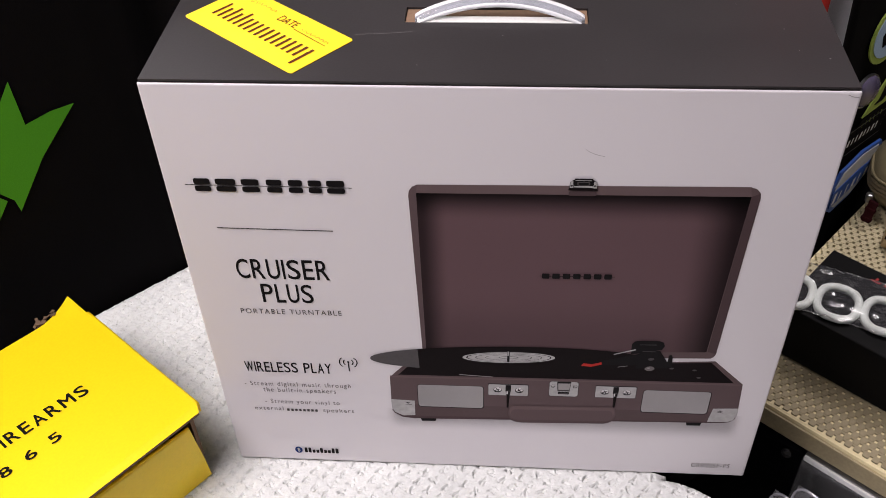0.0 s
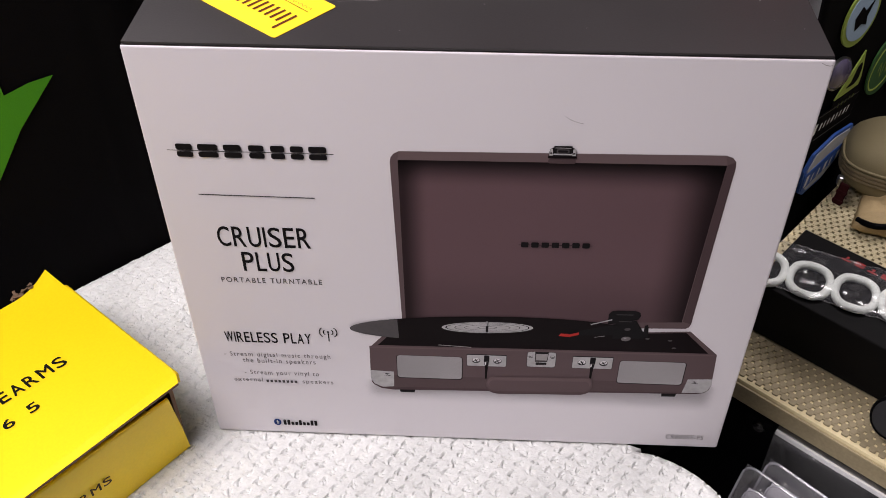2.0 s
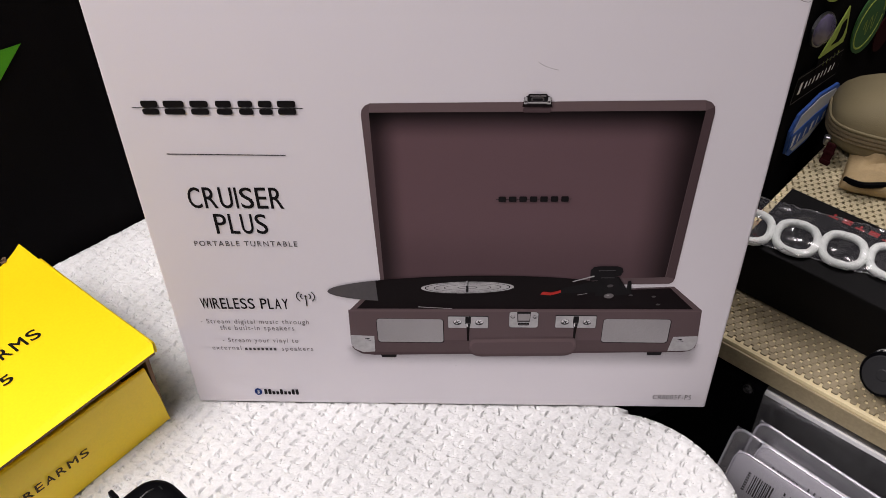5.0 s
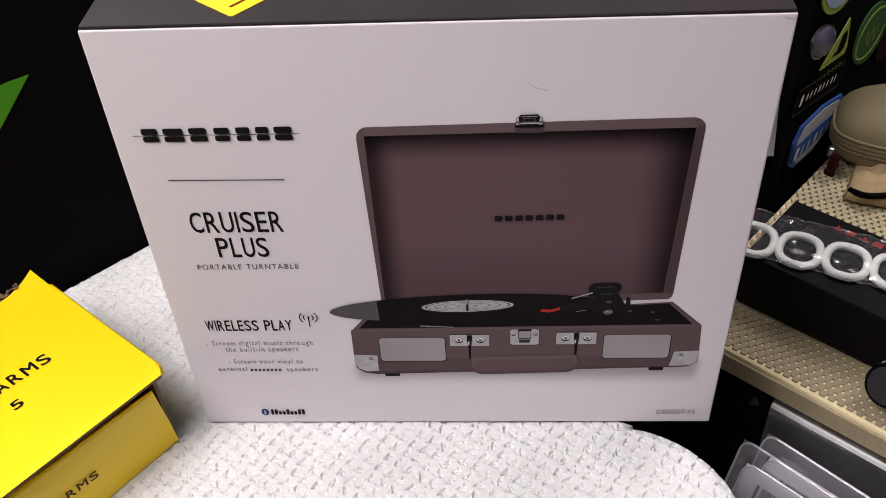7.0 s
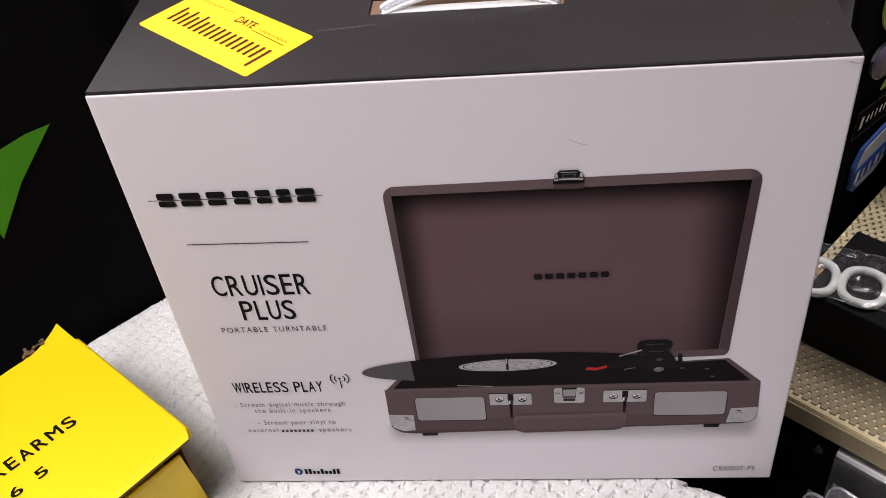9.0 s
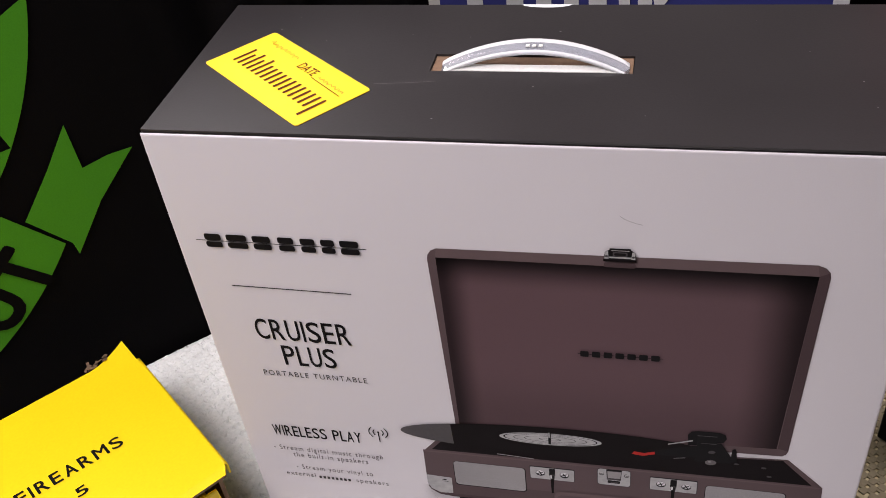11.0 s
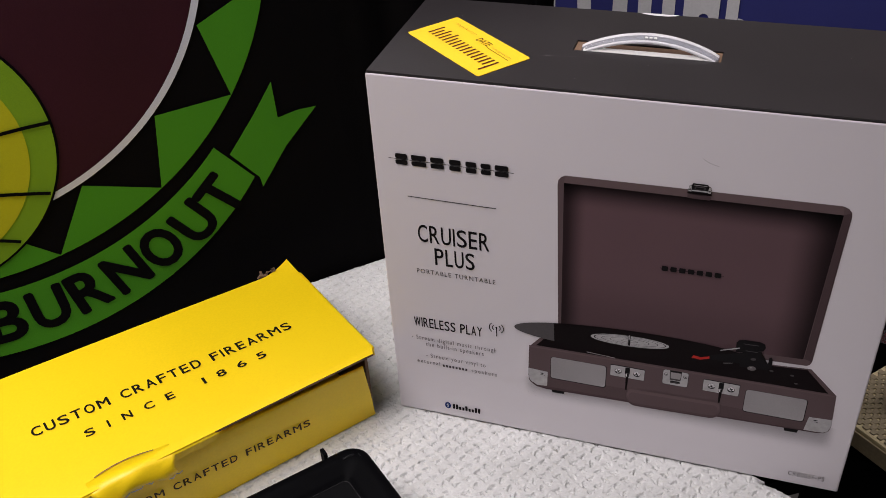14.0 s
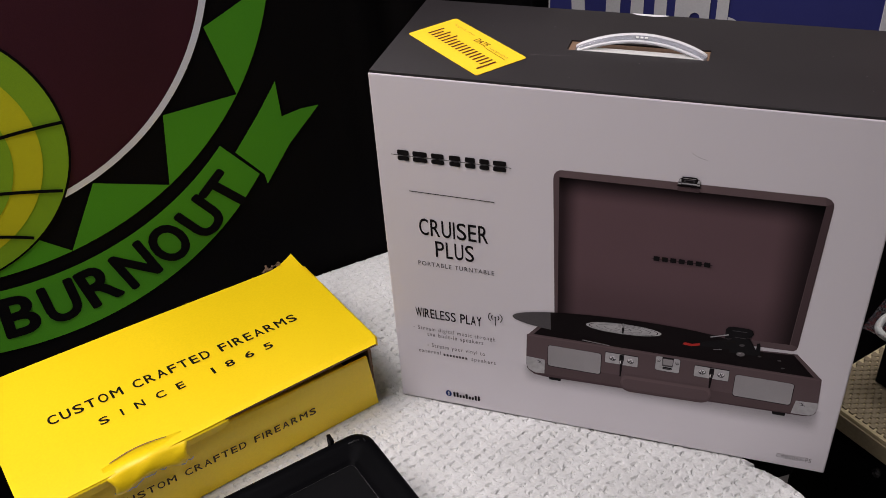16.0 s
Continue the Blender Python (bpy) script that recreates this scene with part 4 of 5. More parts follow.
def yellow_box():
    bm = bmesh.new()
    t = 0.0022
    slab(bm, 0, YX - 0.004, 0, YY, 0.0, t)
    back = len(bm.verts)
    slab(bm, 0, YX - 0.004, YY - 0.004 - t, YY - 0.004, t, YZ - 0.004)
    bm.verts.ensure_lookup_table()
    for v in bm.verts[back:]:
        if v.co.z > 0.03:
            v.co.z = lid_top(v.co.x, v.co.y) - 0.0030
    slab(bm, 0, t, t, YY - t, t, YZ - 0.004)
    # front wall, its top edge folded over and leaning in
    part("tray", bm, M["yellow"], ybox)
    bm = bmesh.new()
    cols = 34
    rows = ((0.0, 0.0), (-0.0006, 0.030), (-0.0004, 0.060), (0.0000, 0.0702), (0.0008, 0.0720), (0.0022, 0.0721), (0.0030, 0.0708), (0.0030, 0.0680), (0.0026, 0.0))
    grid = []
    for i in range(cols + 1):
        x = (YX - 0.010) * i / cols
        sag = 0.0010 * math.sin(x * 21) * math.sin(math.pi * i / cols)
        low = 0.001 + 0.006 * max(0.0, (x - 0.17) / 0.15)
        grid.append([bm.verts.new((x + (0.006 * (1 - z / 0.07) if i == cols else 0), y + sag * (z / 0.07) + lean(x, z), z - low * (z > 0.05))) for y, z in rows])
    for a, b in zip(grid, grid[1:]):
        for k in range(len(rows) - 1):
            bm.faces.new((a[k], b[k], b[k + 1], a[k + 1]))
    part("front_wall", bm, M["yellow"], ybox)
    # right end wall of bare board with a yellow outside
    for name, x0, x1, y0, mat, label in (("end_wall", YX - 0.006, YX - 0.003, 0.004, "card_brown", "bare brown board end wall"), ("end_flap", YX - 0.0028, YX - 0.0008, 0.022, "yellow", "")):
        bm = slab(bmesh.new(), x0, x1, y0, YY - 0.006, 0.001, 0.066)
        for v in bm.verts:
            if v.co.z > 0.03:
                v.co.z = lid_top(v.co.x, v.co.y) - 0.0065 - (0.006 if v.co.y < 0.03 else 0.0)
        part(name, bm, M[mat], ybox, label)
    # lid: a thin sheet whose far corner is pulled out to a point
    bm = bmesh.new()
    nx, ny = 84, 24
    top, bot = [], []
    for i in range(nx + 1):
        ct, cb = [], []
        for j in range(ny + 1):
            x, y = -0.0035 + 0.3350 * i / nx, -0.0075 + 0.1845 * j / ny
            pull = (max(0.0, (x - 0.300) / 0.0315) * max(0.0, (y - 0.145) / 0.032)) ** 1.6
            z = lid_top(x, y) + 0.0015 * pull
            if j == 0:
                x = min(x, 0.3275)
            x, y = x + 0.0075 * max(0.0, (x - 0.27) / 0.0615) * max(0.0, y) / 0.177, y + 0.0145 * pull
            ct.append(bm.verts.new((x, y, z)))
            cb.append(bm.verts.new((x, y, z - 0.0024)))
        top.append(ct)
        bot.append(cb)
    for i in range(nx):
        for j in range(ny):
            bm.faces.new((top[i][j], top[i + 1][j], top[i + 1][j + 1], top[i][j + 1]))
            bm.faces.new((bot[i][j + 1], bot[i + 1][j + 1], bot[i + 1][j], bot[i][j]))
        bm.faces.new((top[i][0], bot[i][0], bot[i + 1][0], top[i + 1][0])).material_index = 1 if i > 43 else 0
        bm.faces.new((top[i + 1][ny], bot[i + 1][ny], bot[i][ny], top[i][ny]))
    for j in range(ny):
        bm.faces.new((top[0][j + 1], bot[0][j + 1], bot[0][j], top[0][j]))
        bm.faces.new((top[nx][j], bot[nx][j], bot[nx][j + 1], top[nx][j + 1]))
    lid = part("lid", bm, [M["yellow"], M["card_brown"]], ybox, "yellow lid panel standing slightly ajar")
    # the lid's end folds down past a rounded crease
    bm = bmesh.new()
    prev = None
    for i in range(25):
        y = 0.0025 + 0.160 * i / 24
        z = lid_top(0.331, y)
        row = [bm.verts.new((0.3312 + 0.0075 * y / 0.177 + dx, y, z + dz)) for dx, dz in ((0.0, 0.0), (0.0018, -0.0004), (0.0030, -0.0016), (0.0034, -0.0040), (0.0032, -0.0125), (0.0020, -0.0125), (0.0020, -0.0030), (0.0, -0.0016))]
        if prev:
            for k in range(8):
                bm.faces.new((prev[k], row[k], row[(k + 1) % 8], prev[(k + 1) % 8]))
        else:
            bm.faces.new(row)
        prev = row
    bm.faces.new(prev[::-1])
    bmesh.ops.recalc_face_normals(bm, faces=bm.faces[:])
    part("lid_fold", bm, M["yellow"], lid, "", True)
    bm = bmesh.new()
    rng = random.Random(11)
    for i in range(16):
        x, y = 0.302 + 0.018 * rng.random(), YY + 0.001 + 0.008 * rng.random()
        m = pose(x, y, YZ - 0.011 - 0.004 * rng.random(), 60 * rng.random() - 30, 90 * rng.random() - 45, 180 * rng.random())
        slab(bm, -0.0035, 0.0035, -0.0012, 0.0012, -0.0003, 0.0003, m=m)
    part("torn_edge", bm, M["card_brown"], ybox, "frayed grey-brown board at the torn back corner")
    bm = bmesh.new()
    prev = None
    rng = random.Random(5)
    for i in range(31):
        x = 0.002 + 0.172 * i / 30
        d = 0.0075 + 0.0016 * rng.random() - (0.004 if i == 30 else 0)
        v = [bm.verts.new((x, -0.0072, YZ + 0.0006)), bm.verts.new((x, -0.0084, YZ - 0.0012)), bm.verts.new((x, -0.0080, YZ - d)), bm.verts.new((x, -0.0064, YZ - d))]
        if prev:
            for k in range(3):
                bm.faces.new((prev[k], v[k], v[k + 1], prev[k + 1]))
        prev = v
    part("lid_lip", bm, M["yellow"], lid)
    # torn tuck tab, creased and bent out over the front
    bm = bmesh.new()
    nx, ny = 20, 8
    g = []
    for i in range(nx + 1):
        s = i / nx
        col = []
        for j in range(ny + 1):
            k = j / ny
            x = 0.066 + 0.067 * s + 0.004 * math.sin(k * 5 + 1) * (s - 0.5)
            reach = 0.0135 + 0.0055 * math.sin(s * 9.0) * (0.3 + s) - 0.004 * (s > 0.88)
            y = -0.0055 - 0.0085 * math.sin(k * 1.7)
            z = YZ + 0.004 * math.sin(math.pi * s) * (1 - k) + 0.0022 * math.sin(s * 13 + k * 4) * k - reach * k ** 1.35
            if j == 0:
                y, z = 0.004 + 0.003 * math.sin(math.pi * s), YZ + 0.0012
            col.append(bm.verts.new((x, y, z)))
        g.append(col)
    for i in range(nx):
        for j in range(ny):
            bm.faces.new((g[i][j], g[i][j + 1], g[i + 1][j + 1], g[i + 1][j]))
    tab = part("tuck_tab", bm, M["yellow"], ybox, "torn and creased yellow tuck tab", True)
    sol = tab.modifiers.new("board", "SOLIDIFY")
    sol.thickness, sol.offset = 0.0012, 0
    bm = bmesh.new()
    rng = random.Random(11)
    pts = [(0.066 + 0.070 * i / 24, -0.0150 + 0.0035 * rng.random()) for i in range(25)]
    prev = None
    for x, y in pts:
        z = YZ - 0.0130 - 0.005 * math.sin((x - 0.066) / 0.067 * 9.0) * 0.6 - 0.002 * rng.random()
        v = (bm.verts.new((x, y, z)), bm.verts.new((x, y + 0.0006, z - 0.0022)))
        if prev:
            bm.faces.new((prev[0], prev[1], v[1], v[0]))
        prev = v
    part("torn_edge", bm, M["paper"], tab, "torn pale board edge")
    # arched slit in the lid above the tab
    bm = bmesh.new()
    ribbon(bm, [(0.072 + 0.050 * i / 12, 0.0035 + 0.0055 * math.sin(math.pi * (0.12 + 0.8 * i / 12))) for i in range(13)], 0.0011, YZ + 0.0020, lambda x, y, l: Vector((x, y, l)))
    part("tab_slit", bm, M["card_brown"], lid, "dark arched slit")
    # crumpled board end at the back corner
    bm = bmesh.new()
    rng = random.Random(6)
    for i in range(7):
        x = YX - 0.004 - 0.004 * i
        slab(bm, x - 0.0025, x + 0.0025, YY - 0.002, YY + 0.004 + 0.003 * rng.random(), YZ - 0.026 - 0.004 * rng.random(), YZ - 0.0150 - 0.002 * rng.random(), 0.0006)
    part("crushed_corner", bm, M["card_brown"], ybox, "crushed bare board at the corner")
    flat = Matrix.Identity(4)
    for body, x0, x1, y0, y1, tilt, gap in (("CUSTOM CRAFTED FIREARMS", 0.0445, 0.2885, 0.0832, 0.0952, 0.0215, 0.38), ("SINCE 1865", 0.0815, 0.2505, 0.0548, 0.0640, 0.004, 1.45)):
        line = spaced("printed_line", body, x0, x1, y0, y1, M["ink"], lid, flat, 0.00028, gap)
        for v in line.data.vertices:
            v.co.y -= tilt * (v.co.x - x0)
            v.co.z += lid_top(v.co.x, v.co.y) + 0.0004
    side = Matrix(((1, 0, 0, 0), (0, 0, -1, -0.0022), (0, 1, 0, 0), (0, 0, 0, 1)))
    line = spaced("printed_line", "CUSTOM CRAFTED FIREARMS", 0.0650, 0.2580, 0.0, 0.0076, M["ink_brown"], ybox, side, 0.00018, 0.38)
    for v in line.data.vertices:
        v.co.z += 0.0303 + 0.035 * (0.259 - v.co.x)
        v.co.y += lean(v.co.x, v.co.z)


yellow_box()

# ---------------------------------------------------------------- black moulded case
tray = thing("plastic_case", pose(0.0085, -0.1095, 0, 0, 0, -129.8), "black moulded plastic case with a sunk top panel and small hook", "case")


def black_case():
    # local x runs along the long back edge, local y along the short end
    bm = bmesh.new()
    w, d, h = 0.30, 0.21, 0.070
    rings = []
    for inset, z, r in ((0.006, 0.0, 0.012), (0.001, 0.030, 0.016), (0.0, h - 0.006, 0.017), (0.0015, h - 0.0018, 0.017), (0.0045, h, 0.016), (0.012, h, 0.012), (0.0145, h - 0.0015, 0.011), (0.021, h - 0.0035, 0.008), (0.0245, h - 0.0050, 0.006), (0.0265, h - 0.0075, 0.005)):
        rings.append([bm.verts.new((x, y, z)) for x, y in rounded(inset, w - inset, inset, d - inset, r, 8)])
    for a, b in zip(rings, rings[1:]):
        for i in range(len(a)):
            bm.faces.new((a[i - 1], a[i], b[i], b[i - 1]))
    bm.faces.new(rings[-1])
    bm.faces.new(rings[0][::-1])
    part("case_shell", bm, M["plastic_black"], tray, "", True)
    part("hook", box_bm(0.031, 0.0345, -0.0055, 0.003, h - 0.014, h + 0.0045, 0.0009), M["plastic_black"], tray)
    bm = bmesh.new()
    tube(bm, [(0.012, 0.0125, h - 0.0002), (0.016, 0.0120, h + 0.0004), (0.022, 0.0118, h)], 0.0010, 6)
    tube(bm, [(0.0085, 0.0135, h - 0.0002), (0.0085, 0.018, h + 0.0002)], 0.0008, 6)
    tube(bm, [(x, y, h - 0.0074) for x, y in rounded(0.0268, w - 0.0268, 0.0268, d - 0.0268, 0.005, 6)], 0.0003, 6, 0, True)
    part("corner_ridge", bm, M["gloss_black"], tray)


black_case()

# ---------------------------------------------------------------- green and black flag
R2 = math.sqrt(0.5)
FLAG_END = 1.178


def on_flag(u, z, lift=0.0):
    """A place on the hanging flag: u runs along it, z up."""
    k = max(0.0, u - 0.045)
    wave = min(1.0, k / 0.10) * (0.010 * math.sin(k * 58 + z * 3.0) + 0.006 * math.sin(k * 131 + z * 5))
    wave += 0.004 * math.sin(u * 5 + z * 4)
    off = wave + lift
    return Vector((u * R2 - 0.345 / 2 + off * R2, u * R2 + 0.345 / 2 - off * R2, z))


def hanging_flag():
    bm = bmesh.new()
    nu, nz = 190, 46
    g = [[bm.verts.new(on_flag(-0.85 + FLAG_END * i / nu, -0.62 + 1.17 * j / nz)) for j in range(nz + 1)] for i in range(nu + 1)]
    for i in range(nu):
        for j in range(nz):
            bm.faces.new((g[i][j], g[i + 1][j], g[i + 1][j + 1], g[i][j + 1]))
    fl = thing("hanging_flag", pose(0, 0, 0), "black cloth flag with a green, maroon and white round emblem", "flag")
    part("cloth", bm, M["cloth_black"], fl, "", True)

    def emblem(name, shapes, mat, lift, label=""):
        b = bmesh.new()
        for pts in shapes:
            f = face(b, pts, lift, lambda u, z, l: (u, z, 0))
        bmesh.ops.triangulate(b, faces=b.faces[:])
        long = [e for e in b.edges if e.calc_length() > 0.05]
        for _ in range(4):
            if not long:
                break
            bmesh.ops.subdivide_edges(b, edges=long, cuts=1)
            bmesh.ops.triangulate(b, faces=b.faces[:])
            long = [e for e in b.edges if e.calc_length() > 0.05]
        for v in b.verts:
            v.co = on_flag(v.co.x, v.co.y, lift)
        return part(name, b, mat, fl, label)

    cx, cz = -0.3095, 0.4360
    emblem("maroon_field", [[(u, min(z, 0.545)) for u, z in oval(cx, cz, 0.256, 0.256, 0, 96, -205, 25)]], M["flag_maroon"], 0.0012)
    wr = bmesh.new()
    ribbon(wr, [q for q in oval(cx, cz, 0.2568, 0.2568, 0, 121, -180, 5) if q[1] < 0.545], 0.0068, 0.0020, on_flag)
    part("white_ring", wr, M["flag_white"], fl)
    rays = []
    for i in range(-1, 9):
        th = -25.0 - 21.5 * i
        tip = (cx + 0.263 * math.cos(radians(th)), cz + 0.263 * math.sin(radians(th)))
        rays.append([tip] + oval(cx, cz, 0.3195, 0.3195, 0, 9, th - 11.3, th + 10.3))
    for ray in rays:
        emblem("green_ray", [ray], M["flag_green"], 0.0014)
    # word band below the emblem with its forked tail
    inner, outer = (-0.302, 0.4058, 0.3060), (-0.2990, 0.3430, 0.3200)
    n = 60
    a = [(inner[0] + inner[2] * math.cos(radians(t)), inner[1] + inner[2] * math.sin(radians(t))) for t in np.linspace(-137, -43.5, n)]
    b = [(outer[0] + outer[2] * math.cos(radians(t)), outer[1] + outer[2] * math.sin(radians(t))) for t in np.linspace(-143, -37.3, n)]
    emblem("word_band", [a + b[::-1]], M["flag_green"], 0.0018)
    for sgn in (1, -1):
        tail = [(-0.0655, 0.1825), (-0.0350, 0.2185), (-0.0107, 0.2507), (-0.0098, 0.2095), (0.0120, 0.2125), (0.0323, 0.2114), (-0.0060, 0.1750), (-0.0376, 0.1342), (-0.0392, 0.1468)]
        pts = tail if sgn > 0 else [(2 * cx - u, z) for u, z in tail][::-1]
        emblem("band_tail", [pts], M["flag_green"], 0.0018)
    # globe in the middle
    gx, gz, gr = -0.3600, 0.2600, 0.1385
    emblem("globe_edge", [oval(gx, gz, gr + 0.0025, gr + 0.0025, 0, 80)], M["cloth_black"], 0.0026)
    emblem("globe", [oval(gx, gz, gr, gr, 0, 80)], M["flag_leaf"], 0.0032)
    emblem("globe_band", [oval(gx - 0.002, gz - 0.004, 0.1160, 0.1160, 0, 72)], M["flag_yellow"], 0.0038)
    emblem("globe_heart", [oval(gx - 0.006, gz - 0.006, 0.0930, 0.0930, 0, 64)], M["flag_leaf"], 0.0044)
    for left, mid, right in (((-0.46, 0.240), (-0.330, 0.262), (-0.2215, 0.2665)), ((-0.50, 0.235), (-0.360, 0.222), (-0.2400, 0.1950)), ((-0.46, 0.180), (-0.360, 0.176), (-0.2800, 0.1520))):
        bl = bmesh.new()
        bend = [Vector(left) * (1 - k) ** 2 + (Vector(mid) * 2 - (Vector(left) + Vector(right)) / 2) * 2 * k * (1 - k) + Vector(right) * k * k for k in np.linspace(0, 1, 22)]
        ribbon(bl, [(q.x, q.y) for q in bend], 0.0036, 0.0050, on_flag)
        part("globe_line", bl, M["cloth_black"], fl)
    for ch, u, z in zip("BURNOUT", (-0.3195, -0.2770, -0.2360, -0.1945, -0.1550, -0.1155, -0.0835), (0.0655, 0.0660, 0.0725, 0.0825, 0.0970, 0.1165, 0.1390)):
        turn = math.degrees(math.atan2(z - 0.378, u + 0.300)) + 90
        w = 0.0165 if ch in "BURT" else 0.0175
        cen = on_flag(u, z, 0.0026)
        m = Matrix.Translation(cen) @ Matrix(((R2, 0, R2, 0), (R2, 0, -R2, 0), (0, 1, 0, 0), (0, 0, 0, 1))) @ pose(0, 0, 0, 0, 0, turn)
        lettering("letter", ch, -w, w, -0.0235, 0.0235, M["cloth_black"], fl, m, 0.0021)


hanging_flag()

# ---------------------------------------------------------------- hangings at the back


def curtain(name, x0, x1, y, z0, z1, mat, label, category, amp=0.008, freq=40.0):
    bm = bmesh.new()
    nx, nz = max(8, int((x1 - x0) / 0.008)), 24
    g = [[bm.verts.new((x0 + (x1 - x0) * i / nx, y + amp * math.sin((x0 + (x1 - x0) * i / nx) * freq + 1.5 * math.sin(j * 0.2)) + amp * 0.4 * math.sin(i * 0.9 + j * 0.35), z0 + (z1 - z0) * j / nz)) for j in range(nz + 1)] for i in range(nx + 1)]
    for i in range(nx):
        for j in range(nz):
            bm.faces.new((g[i][j], g[i + 1][j], g[i + 1][j + 1], g[i][j + 1]))
    ob = tagged(part(name, bm, mat, None, "", True), label, category)
    sol = ob.modifiers.new("cloth", "SOLIDIFY")
    sol.thickness = 0.0012
    return ob


curtain("backdrop_cloth", 0.02, 1.9, 0.70, -0.74, 0.42, M["cloth_black"], "black cloth hung across the back of the display", "curtain", 0.012, 30)
blue = thing("blue_banner", pose(0, 0, 0), "dark blue banner with large white letters behind the carton", "banner")
bm = bmesh.new()
slab(bm, 0.016, 0.452, 0.600, 0.603, 0.02, 0.36, 0.001)
part("banner_sheet", bm, M["blue_cloth"], blue)


def banner_letters():
    """Plain strokes of the lower ends of large letters."""
    def to(x, z, l):
        return Vector((x, 0.600 - l, z))
    shapes = [[(0.050, 0.10), (0.068, 0.10), (0.060, 0.25), (0.042, 0.25)], [(0.0925, 0.10), (0.1115, 0.10), (0.1125, 0.25), (0.0935, 0.25)]]
    shapes += [rounded(x0, x1, 0.10, top, 0.0005) for x0, x1, top in ((0.126, 0.143, 0.25), (0.157, 0.173, 0.25), (0.184, 0.2034, 0.1659), (0.2166, 0.2285, 0.1659), (0.2370, 0.2520, 0.25))]
    shapes += [[(0.184, 0.25), (0.184, 0.1660)] + oval(0.210, 0.1660, 0.0066, 0.0070, 0, 12, 180, 0) + [(0.2285, 0.1660), (0.2285, 0.25)]]
    shapes += [band(0.2520, 0.1500, 0.0080, 0.0085, 0.0185, 0.0200, -80, 88, 18)]
    for i, pts in enumerate(shapes):
        bm = bmesh.new()
        face(bm, pts, 0.0006 + 0.0002 * i, to)
        part("letter_stroke", bm, M["banner_white"], blue)


banner_letters()
part("hem", box_bm(0.436, 0.452, 0.597, 0.6005, 0.02, 0.36, 0.0008), M["banner_white"], blue)
curtain("red_cloth", 0.500, 0.586, 0.615, -0.12, 0.60, M["red_cloth"], "bright red cloth hanging in folds", "cloth", 0.006, 120)
strip = thing("hanging_strip", pose(0.613, 0.680, -0.19), "slim white cloth strip hanging at the back", "banner")
part("strip_sheet", box_bm(-0.030, 0.040, -0.002, 0.002, -0.06, 0.60, 0.001), M["banner_white"], strip)

# ---------------------------------------------------------------- display case at the side
CASE = pose(0, 0, 0, 0, 0, -40.1)


def at_case(a, b, z=0.0, turn=0.0):
    return CASE @ pose(a, b, z, 0, 0, turn)


